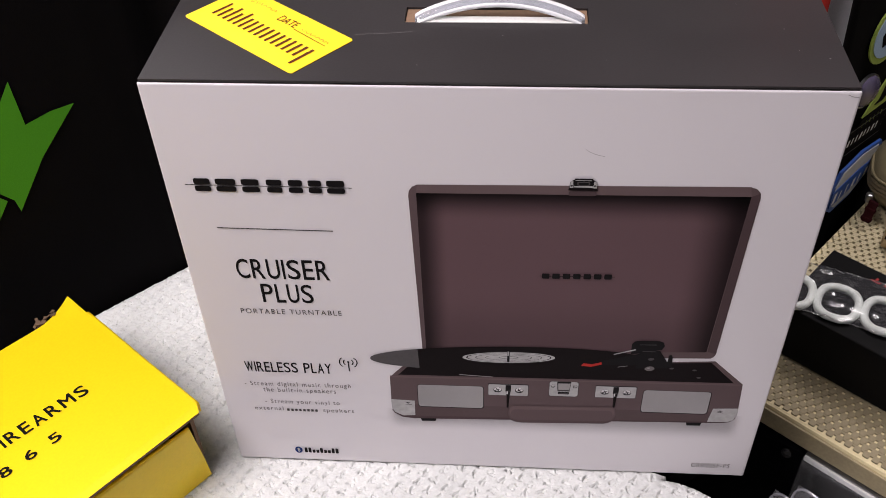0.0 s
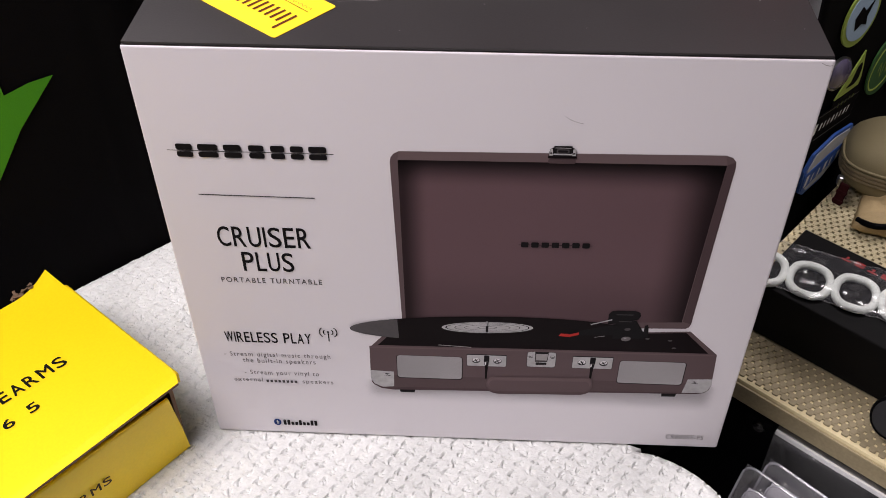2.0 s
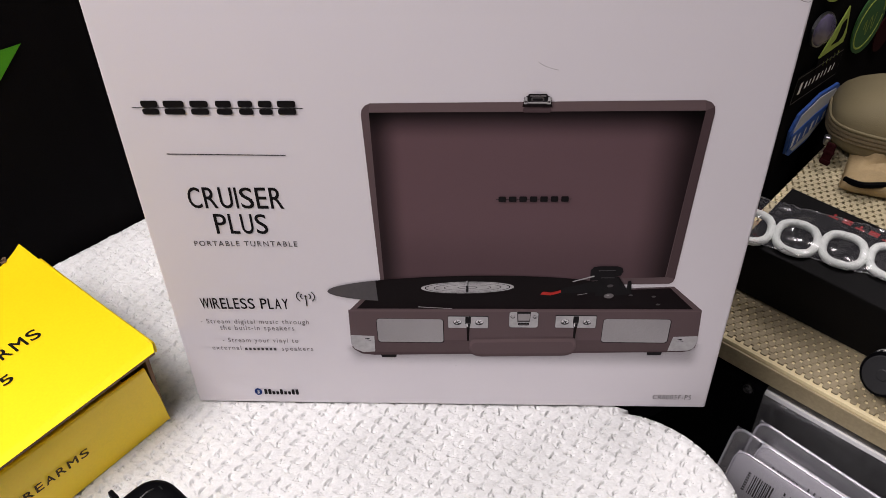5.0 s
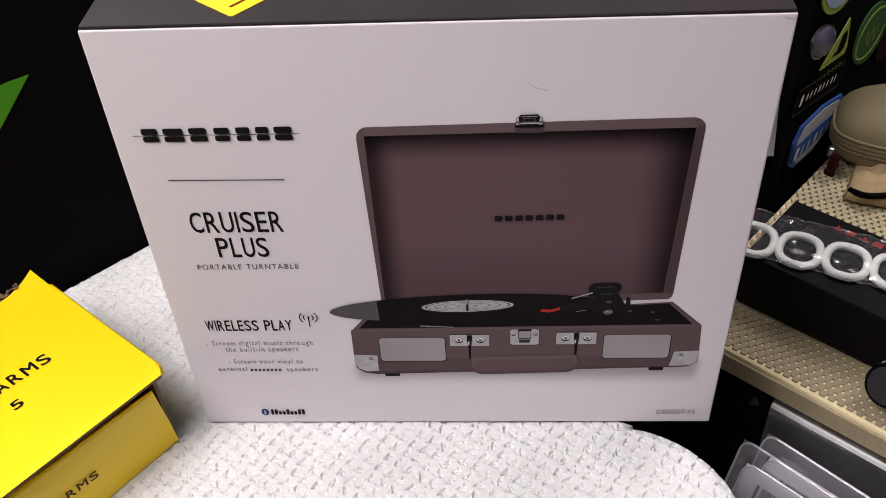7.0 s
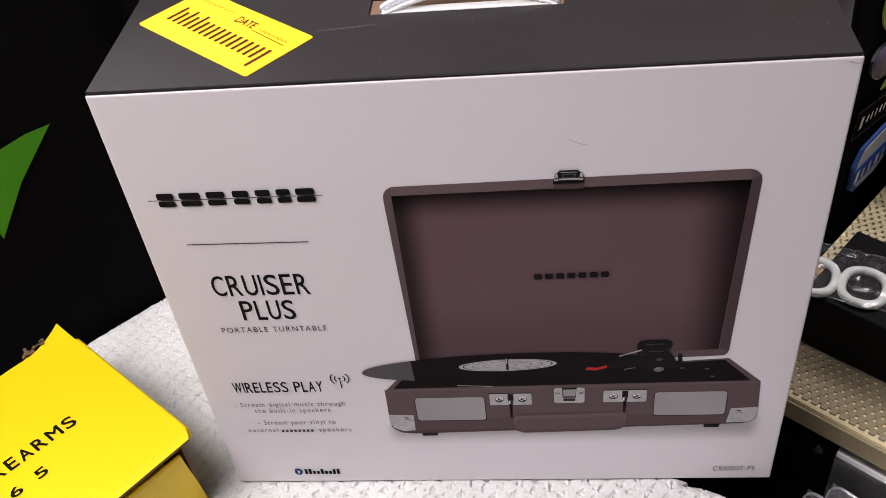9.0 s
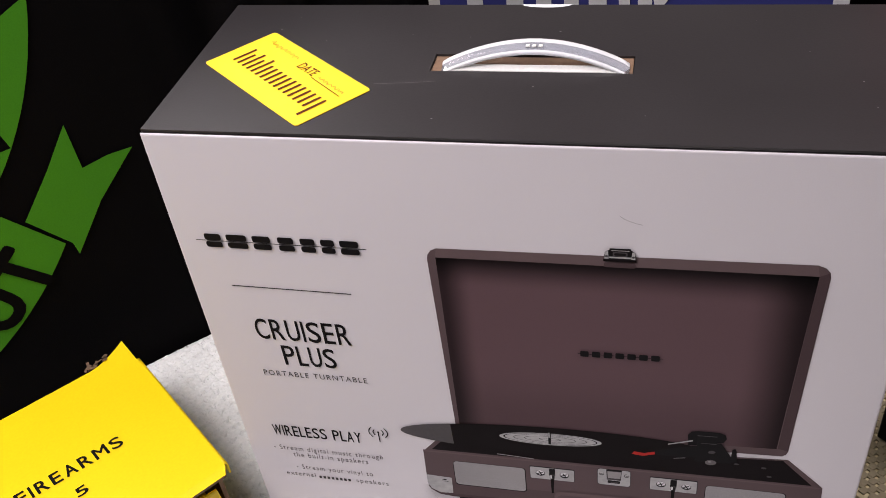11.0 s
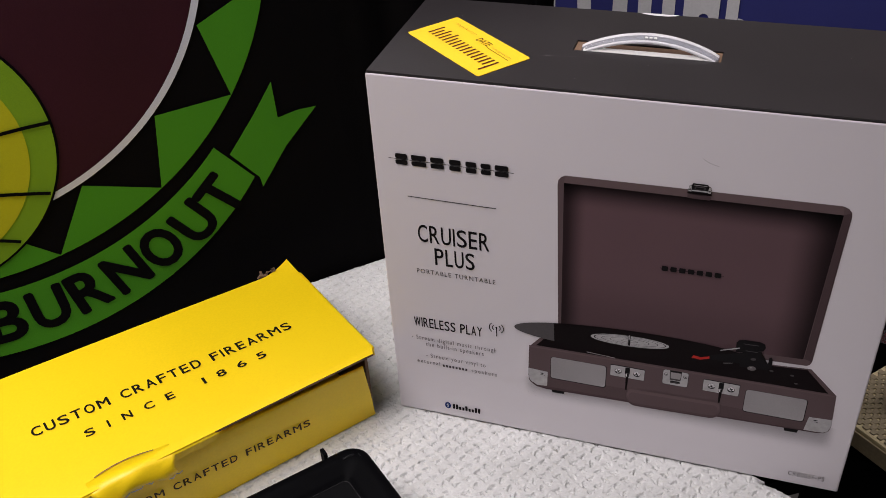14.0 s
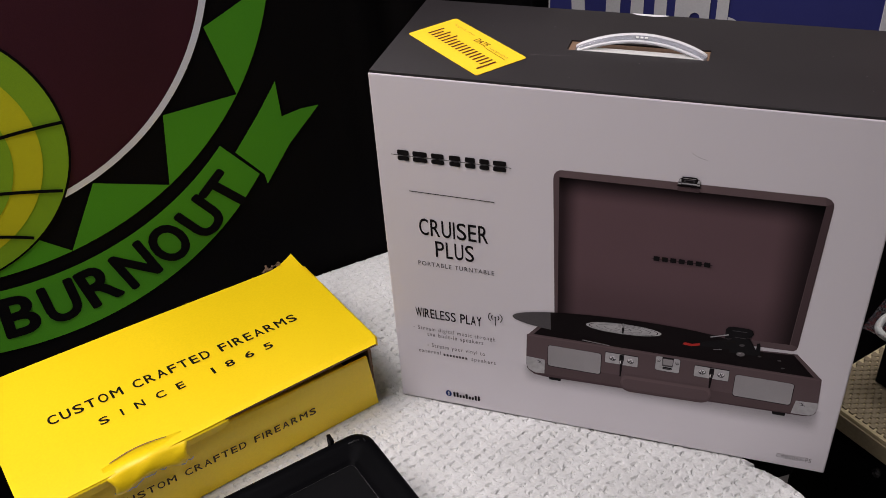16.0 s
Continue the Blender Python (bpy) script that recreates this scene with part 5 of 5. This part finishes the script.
def display_case():
    c = thing("equipment_case", at_case(0.216, 0.356, -0.75), "dark steel case with bright edging and black corner", "case")
    w, d = 0.62, 0.55
    part("case_body", box_bm(0.004, w, -0.0085, d, 0.0, 0.700, 0.003), M["steel_dark"], c)
    part("edge_strip", box_bm(0.1065, w, -0.0112, -0.0087, 0.6970, 0.7028, 0.0008), M["chrome"], c, "bright metal edge strip")
    part("corner_guard", box_bm(0.0, 0.106, -0.0110, 0.02, 0.40, 0.7030, 0.004), M["plastic_black"], c, "black corner guard")
    for z in (0.6945, 0.608):
        bm = disc(bmesh.new(), 0.0065, 0.0035, 0.0035, 20, Matrix.Translation((0.092, -0.0110, z)) @ pose(0, 0, 0, 90))
        part("rivet", bm, M["gloss_black"], c, "", True)
    part("board", box_bm(-0.002, w, -0.004, d, 0.7045, 0.7285, 0.003), M["board"], c, "beige board laid on the case")
    # Same beige board; its front colour is darkened to stand for shade.
    part("board_face", box_bm(-0.001, w, -0.0062, -0.0042, 0.7050, 0.7245, 0.0008), M["board_face"], c, "front edge of the beige board, colour darkened for shade")
    # Dark sheet added under the back mesh; it paints the shade in its holes.
    part("hole_shade_sheet", box_bm(0.003, w - 0.003, 0.150, d - 0.003, 0.7280, 0.7292, 0.0003), M["hole_shade"], c, "dark brown sheet standing in for shade in the liner's holes")
    # open rubber mesh: staggered pads joined by short bars
    liner = thing("mesh_liner", at_case(0.216, 0.356, -0.0213), "khaki and cream open-mesh rubber liner with a cut edge", "liner")
    verts, faces = [], []
    p, q = 0.0080, 0.0060
    rng = random.Random(2)
    cream, first = [], 0

    def block(x, y, hx, hy, z1, cut):
        k = len(verts)
        ring = [(-hx + cut, -hy), (hx - cut, -hy), (hx, -hy + cut), (hx, hy - cut), (hx - cut, hy), (-hx + cut, hy), (-hx, hy - cut), (-hx, -hy + cut)]
        for f, z in ((1.0, 0.0), (1.0, z1 * 0.75), (0.90, z1)):
            verts.extend([(x + u * f, y + v * f, z) for u, v in ring])
        for r in (0, 8):
            for i in range(8):
                faces.append((k + r + i, k + r + (i + 1) % 8, k + r + 8 + (i + 1) % 8, k + r + 8 + i))
        faces.append(tuple(k + 16 + i for i in range(8)))

    rows, cols = int(0.42 / q), int(0.40 / p)
    for j in range(rows):
        for i in range(cols):
            x = 0.004 + (i + 0.5 * (j % 2)) * p
            y = 0.002 + j * q
            tall = 0.0026 if y > 0.150 else 0.0013
            block(x, y, 0.0026 + 0.0002 * rng.random(), 0.0022 + 0.0002 * rng.random(), tall + 0.0003 * rng.random(), 0.0008)
            block(x + p / 4, y + q / 2, 0.0024, 0.0014, tall - 0.0001, 0.0002)
            block(x - p / 4, y + q / 2, 0.0024, 0.0014, tall - 0.0001, 0.0002)
            if y > 0.150:
                cream.extend(range(first, len(faces)))
            first = len(faces)
    behind = set(cream)
    for name, keep, mat, label in (("front_mesh", [f for i, f in enumerate(faces) if i not in behind], "liner", "khaki rubber mesh"), ("back_mesh", [f for i, f in enumerate(faces) if i in behind], "liner_cream", "cream rubber mesh")):
        used = sorted({i for f in keep for i in f})
        at = {v: k for k, v in enumerate(used)}
        me = bpy.data.meshes.new(name)
        me.from_pydata([verts[i] for i in used], [], [tuple(at[i] for i in f) for f in keep])
        me.materials.append(M[mat])
        ob = new(name, me)
        ob.parent = liner
        tagged(ob, label)


display_case()


def ring_box():
    b = thing("black_box", at_case(0.2460, 0.408, -0.018), "flat black carton with red print on the mesh liner", "box")
    part("carton_body", box_bm(0, 0.30, 0.0, 0.094, 0.0, 0.0570, 0.0015), M["box_black"], b)
    bm = bmesh.new()
    to = lambda x, y, l: Vector((x, y, 0.0570 + l))
    for i in range(6):
        x = 0.0430 + 0.0122 * i
        face(bm, [(x, 0.0775), (x + 0.0086, 0.0775), (x + 0.0086, 0.0798), (x, 0.0798)], 0.0004, to)
        face(bm, [(x + (0.0032 if i % 2 == 0 else 0.0), 0.0802), (x + (0.0055 if i % 2 == 0 else 0.0086), 0.0802), (x + (0.0055 if i % 2 == 0 else 0.0086), 0.0840), (x + (0.0032 if i % 2 == 0 else 0.0), 0.0840)], 0.0004, to)
    part("red_mark", bm, M["red_ink"], b, "row of plain red blocks")
    # white rings in a clear bag on the box
    for i in range(5):
        r = thing("white_ring", at_case(0.2455 + 0.0370 * i, 0.4245 + 0.0117 * i, 0.0428, 15), "white plastic ring in a clear bag on the black carton", "ring", "rings in the bag")
        bm = bmesh.new()
        rng = random.Random(i)
        pts = []
        for k in range(44):
            t = 2 * math.pi * k / 44
            pts.append((0.0168 * math.copysign(abs(math.cos(t)) ** 0.82, math.cos(t)), 0.0196 * math.copysign(abs(math.sin(t)) ** 0.82, math.sin(t)), 0.0006 * rng.random()))
        tube(bm, pts, 0.0037, 10, 0, True)
        part("ring_body", bm, M["ring_white"], r, "", True)
        if i:
            part("link", box_bm(-0.0215, -0.0155, -0.007, 0.003, -0.002, 0.003, 0.001), M["ring_white"], r)
    bag = thing("clear_bag", at_case(0.228, 0.392, 0.0480, 16), "crinkled clear plastic bag over the white rings", "bag")
    bm = bmesh.new()
    nx, ny = 60, 20
    g = [[bm.verts.new((0.23 * i / nx, 0.062 * j / ny, 0.0006 + 0.0022 * noise.noise((i * 0.35, j * 0.5, 1.0)) + 0.0020 * noise.noise((i * 0.9, j * 1.1, 5.0)))) for j in range(ny + 1)] for i in range(nx + 1)]
    for i in range(nx):
        for j in range(ny):
            bm.faces.new((g[i][j], g[i + 1][j], g[i + 1][j + 1], g[i][j + 1]))
    f = part("bag_film", bm, M["film"], bag, "", True)
    f.visible_shadow = False
    for j in (0, ny):
        bm = bmesh.new()
        tube(bm, [(0.23 * i / nx, 0.062 * j / ny, 0.0008 + 0.0022 * noise.noise((i * 0.35, j * 0.5, 1.0)) + 0.0020 * noise.noise((i * 0.9, j * 1.1, 5.0))) for i in range(nx + 1)], 0.0005, 6)
        part("sealed_edge", bm, M["film"], bag)


ring_box()


def tan_case():
    t = thing("zip_case", at_case(0.326, 0.722, -0.018, 22), "tan hard-shell zip case with a dark red pull strap", "zip case")

    def shell(z0, z1, sx, sy, dome, name):
        bm = bmesh.new()
        rings = []
        n = 56
        for k in range(9):
            f = k / 8
            if dome > 0:
                s, z = math.cos(f * math.pi / 2) ** 0.68, z0 + (z1 - z0) * math.sin(f * math.pi / 2) ** 0.9
            else:
                s, z = math.cos(f * math.pi / 2) ** 0.40, z0 - (z0 - z1) * math.sin(f * math.pi / 2) ** 0.9
            s = max(s, 0.02)
            row = []
            for i in range(n):
                a = 2 * math.pi * i / n
                c, d = math.cos(a), math.sin(a)
                row.append(bm.verts.new((sx * s * math.copysign(abs(c) ** 0.5, c), sy * s * math.copysign(abs(d) ** 0.5, d), z)))
            rings.append(row)
        for a, b in zip(rings, rings[1:]):
            for i in range(n):
                bm.faces.new((a[i - 1], a[i], b[i], b[i - 1]))
        bm.faces.new(rings[-1])
        return part(name, bm, M["tan"], t, "", True)

    shell(0.037, 0.080, 0.130, 0.050, 1, "upper_shell")
    shell(0.031, 0.0, 0.130, 0.050, -1, "lower_shell")

    def loop(z, grow):
        return [((0.130 + grow) * math.copysign(abs(math.cos(a)) ** 0.5, math.cos(a)), (0.050 + grow) * math.copysign(abs(math.sin(a)) ** 0.5, math.sin(a)), z) for a in [2 * math.pi * i / 64 + 0.02 for i in range(64)]]

    for z, g, r, m in ((0.0430, 0.0000, 0.0016, "tan"), (0.0380, 0.0003, 0.0018, "tan_dark"), (0.0335, -0.001, 0.0032, "tan_dark"), (0.0290, 0.0003, 0.0018, "tan_dark")):
        bm = bmesh.new()
        tube(bm, loop(z, g), r, 8, 0, True)
        part("zip_band", bm, M[m], t)
    part("zip_pull", box_bm(-0.131, -0.124, -0.052, -0.044, 0.025, 0.035, 0.002), M["steel"], t)
    bm = bmesh.new()
    slab(bm, -0.0050, 0.0050, -0.0016, 0.0016, -0.024, 0.0, 0.0015)
    for z in (-0.008, -0.018):
        slab(bm, -0.0056, 0.0056, -0.0021, 0.0021, z - 0.004, z, 0.001)
    bmesh.ops.transform(bm, matrix=pose(-0.122, -0.054, 0.031, -20, 0, -25), verts=bm.verts)
    part("pull_strap", bm, M["strap_red"], t, "dark red fabric pull strap")


tan_case()


def pouch_and_cord():
    p = thing("folded_pouch", at_case(0.310, 0.650, -0.017, 14), "crumpled tan cloth pouch lying on the liner", "pouch")
    bm = bmesh.new()
    nx, ny = 44, 28
    g = []
    for i in range(nx + 1):
        row = []
        for j in range(ny + 1):
            s, t = i / nx * 2 - 1, j / ny * 2 - 1
            e = max(0.0, (1 - s ** 4) * (1 - t ** 4))
            z = 0.003 + 0.016 * e ** 0.4 + 0.012 * noise.noise((s * 2.6, t * 2.6, 3)) * e + 0.005 * noise.noise((s * 7, t * 7, 8)) * e
            row.append(bm.verts.new((0.062 * s + 0.004 * noise.noise((t * 2, s, 0)), 0.036 * t + 0.016 * noise.noise((s * 2, t, 9)), z)))
        g.append(row)
    for i in range(nx):
        for j in range(ny):
            bm.faces.new((g[i][j], g[i + 1][j], g[i + 1][j + 1], g[i][j + 1]))
    b = part("pouch_body", bm, M["tan_light"], p, "", True)
    s = b.modifiers.new("cloth", "SOLIDIFY")
    s.thickness = 0.002
    bm = bmesh.new()
    tube(bm, [(-0.058 + 0.006 * i, -0.030 - 0.010 * math.sin(i * 0.55), 0.010 + 0.006 * math.sin(i * 0.4)) for i in range(19)], 0.0032, 8)
    part("black_cord", bm, M["plastic_black"], p, "black cord along the pouch")
    j = thing("round_jar", at_case(0.400, 0.390, -0.018), "small black round tin with white print, tipped on its side", "tin")
    bm = bmesh.new()
    m = pose(0, 0, 0.0185, 64, 0, -6)
    disc(bm, 0.0185, 0.0175, 0.002, 40, m @ Matrix.Translation((0, 0, 0.0216)))
    disc(bm, 0.0185, 0.0185, 0.0215, 40, m)
    part("tin_body", bm, M["plastic_black"], j)
    bm = disc(bmesh.new(), 0.0160, 0.0152, 0.0006, 40, m @ Matrix.Translation((0, 0, 0.0236)))
    disc(bm, 0.0050, 0.0042, 0.0005, 24, m @ Matrix.Translation((0, 0, 0.0242)))
    part("tin_lid", bm, M["tin_lid"], j)
    bm = bmesh.new()
    for i in range(26):
        a0, a1 = radians(25 + 5 * i), radians(30 + 5 * i)
        bm.faces.new([bm.verts.new(m @ Vector((0.0187 * math.cos(a), 0.0187 * math.sin(a), z))) for a, z in ((a0, 0.0110), (a1, 0.0110), (a1, 0.0128), (a0, 0.0128))])
        if i % 3 == 0 and 6 < i < 22:
            bm.faces.new([bm.verts.new(m @ Vector((0.0187 * math.cos(a), 0.0187 * math.sin(a), z))) for a, z in ((a0, 0.0150), (a1, 0.0150), (a1, 0.0195), (a0, 0.0195))])
    part("white_line", bm, M["thread_white"], j)


pouch_and_cord()


def packages():
    for k, (a, b, z0, z1, w, turn) in enumerate(((0.323, 0.338, -0.30, -0.075, 0.20, -4), (0.309, 0.322, -0.33, -0.086, 0.20, -3))):
        pk = thing("blister_pack", at_case(a, b - 0.085, z0 + 0.017, turn) @ pose(0, 0, 0, -21.7), "clear plastic blister pack with a printed grey insert", "blister pack", "blister packs by the case")
        h = z1 - z0
        part("shell_back", box_bm(0, w, 0.0, 0.0008, 0, h, 0.0003), M["clam"], pk)
        bm = bmesh.new()
        rows = []
        for ins, y in ((0.0, -0.0005), (0.008, -0.0008), (0.011, -0.010), (0.015, -0.0115)):
            rows.append([bm.verts.new((x, y, z)) for x, z in rounded(ins, w - ins, ins, h - ins, 0.010, 6)])
        for p, q in zip(rows, rows[1:]):
            for i in range(len(p)):
                bm.faces.new((p[i - 1], p[i], q[i], q[i - 1]))
        bm.faces.new(rows[-1])
        part("shell_front", bm, M["clam"], pk)
        bm = bmesh.new()
        tube(bm, [(x, -0.0004, z) for x, z in rounded(0, w, 0, h, 0.010, 6)], 0.0012, 6, 0, True)
        part("shell_rim", bm, M["rim_haze"], pk)
        bm = bmesh.new()
        tube(bm, [(x, -0.0108, z) for x, z in rounded(0.012, w - 0.012, 0.012, h - 0.012, 0.010, 6)], 0.0010, 6, 0, True)
        part("shell_bead", bm, M["rim_haze"], pk)
        part("insert_card", box_bm(0.0130, w - 0.013, -0.0106, -0.0100, 0.013, h - 0.0130), M["paper"], pk, "pale grey printed insert")
        bm = bmesh.new()
        to = lambda x, z, l: Vector((x, -0.0107 - l, z))
        rng = random.Random(20 + k)
        x = 0.034
        while x < 0.053:
            t = 0.0004 + 0.0011 * rng.random()
            face(bm, [(x, h - 0.026), (x + t, h - 0.026), (x + t, h - 0.046), (x, h - 0.046)], 0.0002, to)
            x += t + 0.0005 + 0.0008 * rng.random()
        for i in range(8):
            z = h - 0.026 - 0.0026 * i
            face(bm, [(0.0285, z), (0.0312, z), (0.0312, z - 0.0017), (0.0285, z - 0.0017)], 0.0002, to)
        for i in range(7):
            x, z = 0.062 + 0.0055 * i + (0.012 if i > 3 else 0), h - 0.024
            while z > h - 0.060:
                t = 0.003 + 0.005 * rng.random()
                face(bm, [(x, z), (x + 0.0016, z), (x + 0.0016, z - t), (x, z - t)], 0.0002, to)
                z -= t + 0.0016
        part("bar_print", bm, M["ink"], pk)


packages()

# ---------------------------------------------------------------- patch board
board = thing("patch_banner", at_case(0.198, 0.0, 0), "black cloth banner covered with sewn and rubber patches", "banner")


def patches():
    bm = bmesh.new()
    ny, nz = 60, 30
    g = [[bm.verts.new((-0.002 - 0.001 * (1 + math.sin(j * 0.3 + k * 0.7)), 0.566 - 0.18 * max(0.0, -0.70 + 1.25 * k / nz) + 0.95 * j / ny, -0.70 + 1.25 * k / nz)) for k in range(nz + 1)] for j in range(ny + 1)]
    for i in range(ny):
        for j in range(nz):
            bm.faces.new((g[i][j], g[i + 1][j], g[i + 1][j + 1], g[i][j + 1]))
    s = part("banner_cloth", bm, M["cloth_black"], board, "", True).modifiers.new("cloth", "SOLIDIFY")
    s.thickness, s.offset = 0.002, 0

    def patch(name, layers, label):
        """layers: outline, thickness up to, material."""
        th = thing(name, at_case(0.198, 0.0, 0), label, "patch", "patches on the banner")
        first = 0.0002
        for k, (pts, top, mat, nm) in enumerate(layers):
            b = bmesh.new()
            lo, hi = [b.verts.new((first, y, z)) for y, z in pts], [b.verts.new((top, y, z)) for y, z in pts]
            b.faces.new(hi)
            b.faces.new(lo[::-1])
            for i in range(len(pts)):
                b.faces.new((lo[i - 1], lo[i], hi[i], hi[i - 1]))
            bmesh.ops.recalc_face_normals(b, faces=b.faces[:])
            part(nm, b, M[mat], th)
            first = top - 0.0002
        return th

    def turned(cy, cz, pts, deg):
        c, s2 = math.cos(radians(deg)), math.sin(radians(deg))
        return [(cy + y * c - z * s2, cz + y * s2 + z * c) for y, z in pts]

    # glossy round badge
    th = patch("round_badge", [(oval(0.602, 0.142, 0.028, 0.017, -24, 36), 0.003, "steel", "badge_rim")], "glossy domed round badge with a dark violet picture")
    bm = bmesh.new()
    bmesh.ops.create_uvsphere(bm, u_segments=32, v_segments=12, radius=1)
    bmesh.ops.delete(bm, geom=[v for v in bm.verts if v.co.z < -0.05], context="VERTS")
    bmesh.ops.transform(bm, matrix=Matrix.Translation((0.003, 0.602, 0.142)) @ pose(0, 0, 0, -24) @ Matrix(((0, 0, 0.006, 0), (0.0265, 0, 0, 0), (0, 0.0155, 0, 0), (0, 0, 0, 1))), verts=bm.verts)
    part("badge_dome", bm, M["badge"], th, "", True)
    tri = patch("triangle_patch", [([(0.616, 0.104), (0.672, 0.097), (0.674, 0.106), (0.664, 0.140)], 0.0016, "patch_lime", "lime_field"), ([(0.638, 0.1085), (0.648, 0.1110), (0.651, 0.1180), (0.655, 0.1260), (0.663, 0.1270), (0.666, 0.1180), (0.664, 0.1080), (0.656, 0.1050)], 0.0022, "cloth_black", "dark_figure"), ([(0.612, 0.0860), (0.674, 0.0790), (0.674, 0.0960), (0.614, 0.1030)], 0.0014, "cloth_black", "dark_base")], "lime three-cornered sewn patch with a black figure")
    for i in range(6):
        y = 0.620 + 0.0088 * i
        bm = bmesh.new()
        face(bm, [(y, 0.0910 - 0.0012 * i), (y + 0.0024, 0.0906 - 0.0012 * i), (y + 0.0024, 0.0960 - 0.0012 * i), (y, 0.0964 - 0.0012 * i)], 0, lambda a, b, l: Vector((0.0020, a, b)))
        part("lime_block", bm, M["patch_lime"], tri)
    name = patch("name_patch", [(turned(0.624, 0.080, [(-0.054, -0.0135), (0.054, -0.0135), (0.054, 0.0135), (-0.054, 0.0135)], -9), 0.0016, "cloth_black", "field")], "black name patch with plain white blocks")
    bm = bmesh.new()
    for i in range(9):
        y = -0.040 + 0.0094 * i + (0 if i else -0.004)
        w, h = (0.0056, 0.0060) if i == 0 else (0.0026 + 0.0014 * (i % 3 == 1), 0.0036)
        face(bm, turned(0.624, 0.080, [(y, -h), (y + w, -h), (y + w + 0.0016, h), (y + 0.0016, h)], -9), 0, lambda a, b, l: Vector((0.0024, a, b)))
    part("white_blocks", bm, M["thread_white"], name)
    frame_b = turned(0.624, 0.080, [(-0.054, -0.0135), (0.054, -0.0135), (0.054, 0.0135), (-0.054, 0.0135)], -9)
    bm = bmesh.new()
    ribbon(bm, frame_b + frame_b[:1], 0.0010, 0, lambda a, b, l: Vector((0.0022, a, b)))
    part("stitched_edge", bm, M["tin_lid"], name)
    hexa = [(0.590, 0.004), (0.589, 0.032), (0.602, 0.046), (0.650, 0.047), (0.696, 0.037), (0.704, 0.024), (0.690, 0.004), (0.644, -0.008), (0.602, -0.005)]
    mid = (0.646, 0.020)
    shrink = lambda k: [(mid[0] + (y - mid[0]) * k, mid[1] + (z - mid[1]) * k) for y, z in hexa]
    blue_p = patch("shield_patch", [(hexa, 0.003, "patch_blue", "blue_rim"), (shrink(0.86), 0.0036, "patch_grey", "grey_field"), ([(0.592, 0.006), (0.592, 0.026), (0.646, 0.025), (0.698, 0.019), (0.692, 0.006), (0.646, 0.006)], 0.0042, "patch_blue", "blue_band")], "blue and grey rubber shield patch with white blocks")
    bm = bmesh.new()
    for i in range(7):
        y, z, w = 0.594 + 0.0140 * i, 0.0095 - 0.0005 * i, 0.0062 if i in (0, 3, 5) else 0.0034
        h = 0.0130 if i == 0 else 0.0100
        face(bm, [(y, z), (y + w, z), (y + w + 0.0030, z + h), (y + 0.0030, z + h)], 0, lambda a, b, l: Vector((0.0048, a, b)))
    part("white_blocks", bm, M["thread_white"], blue_p)
    gp = patch("oval_patch", [(oval(0.738, 0.090, 0.044, 0.034, -25, 36), 0.0018, "patch_green", "green_field"), (band(0.738, 0.090, 0.034, 0.026, 0.036, 0.028, 0, 350, 36), 0.0022, "patch_lime", "thread_ring")], "dark green oval sewn patch with thin pale lines")
    bm = bmesh.new()
    ribbon(bm, [(0.722 + 0.002 * i, 0.088 + 0.010 * math.sin(i * 0.9)) for i in range(16)], 0.0016, 0, lambda a, b, l: Vector((0.0024, a, b)))
    part("thread_lines", bm, M["patch_lime"], gp)
    pale = patch("bird_patch", [(oval(0.618, 0.196, 0.042, 0.030, -22, 36), 0.0018, "patch_lime", "lime_rim"), (oval(0.618, 0.196, 0.036, 0.024, -22, 36), 0.0024, "patch_pale", "pale_field"), ([(0.600, 0.200), (0.612, 0.208), (0.622, 0.200), (0.638, 0.206), (0.628, 0.192), (0.632, 0.182), (0.618, 0.188), (0.606, 0.186)], 0.0030, "cloth_black", "dark_shape")], "pale blue oval sewn patch with a lime rim")
    patch("red_patch", [(oval(0.800, 0.050, 0.026, 0.022, -20, 24), 0.0018, "strap_red", "red_field")], "dark red round sewn patch")


M["badge"] = material("violet_domed_resin", (0.10, 0.085, 0.14), 0.08, vary=0.4, grain=60, stain=40, bump=0)
patches()
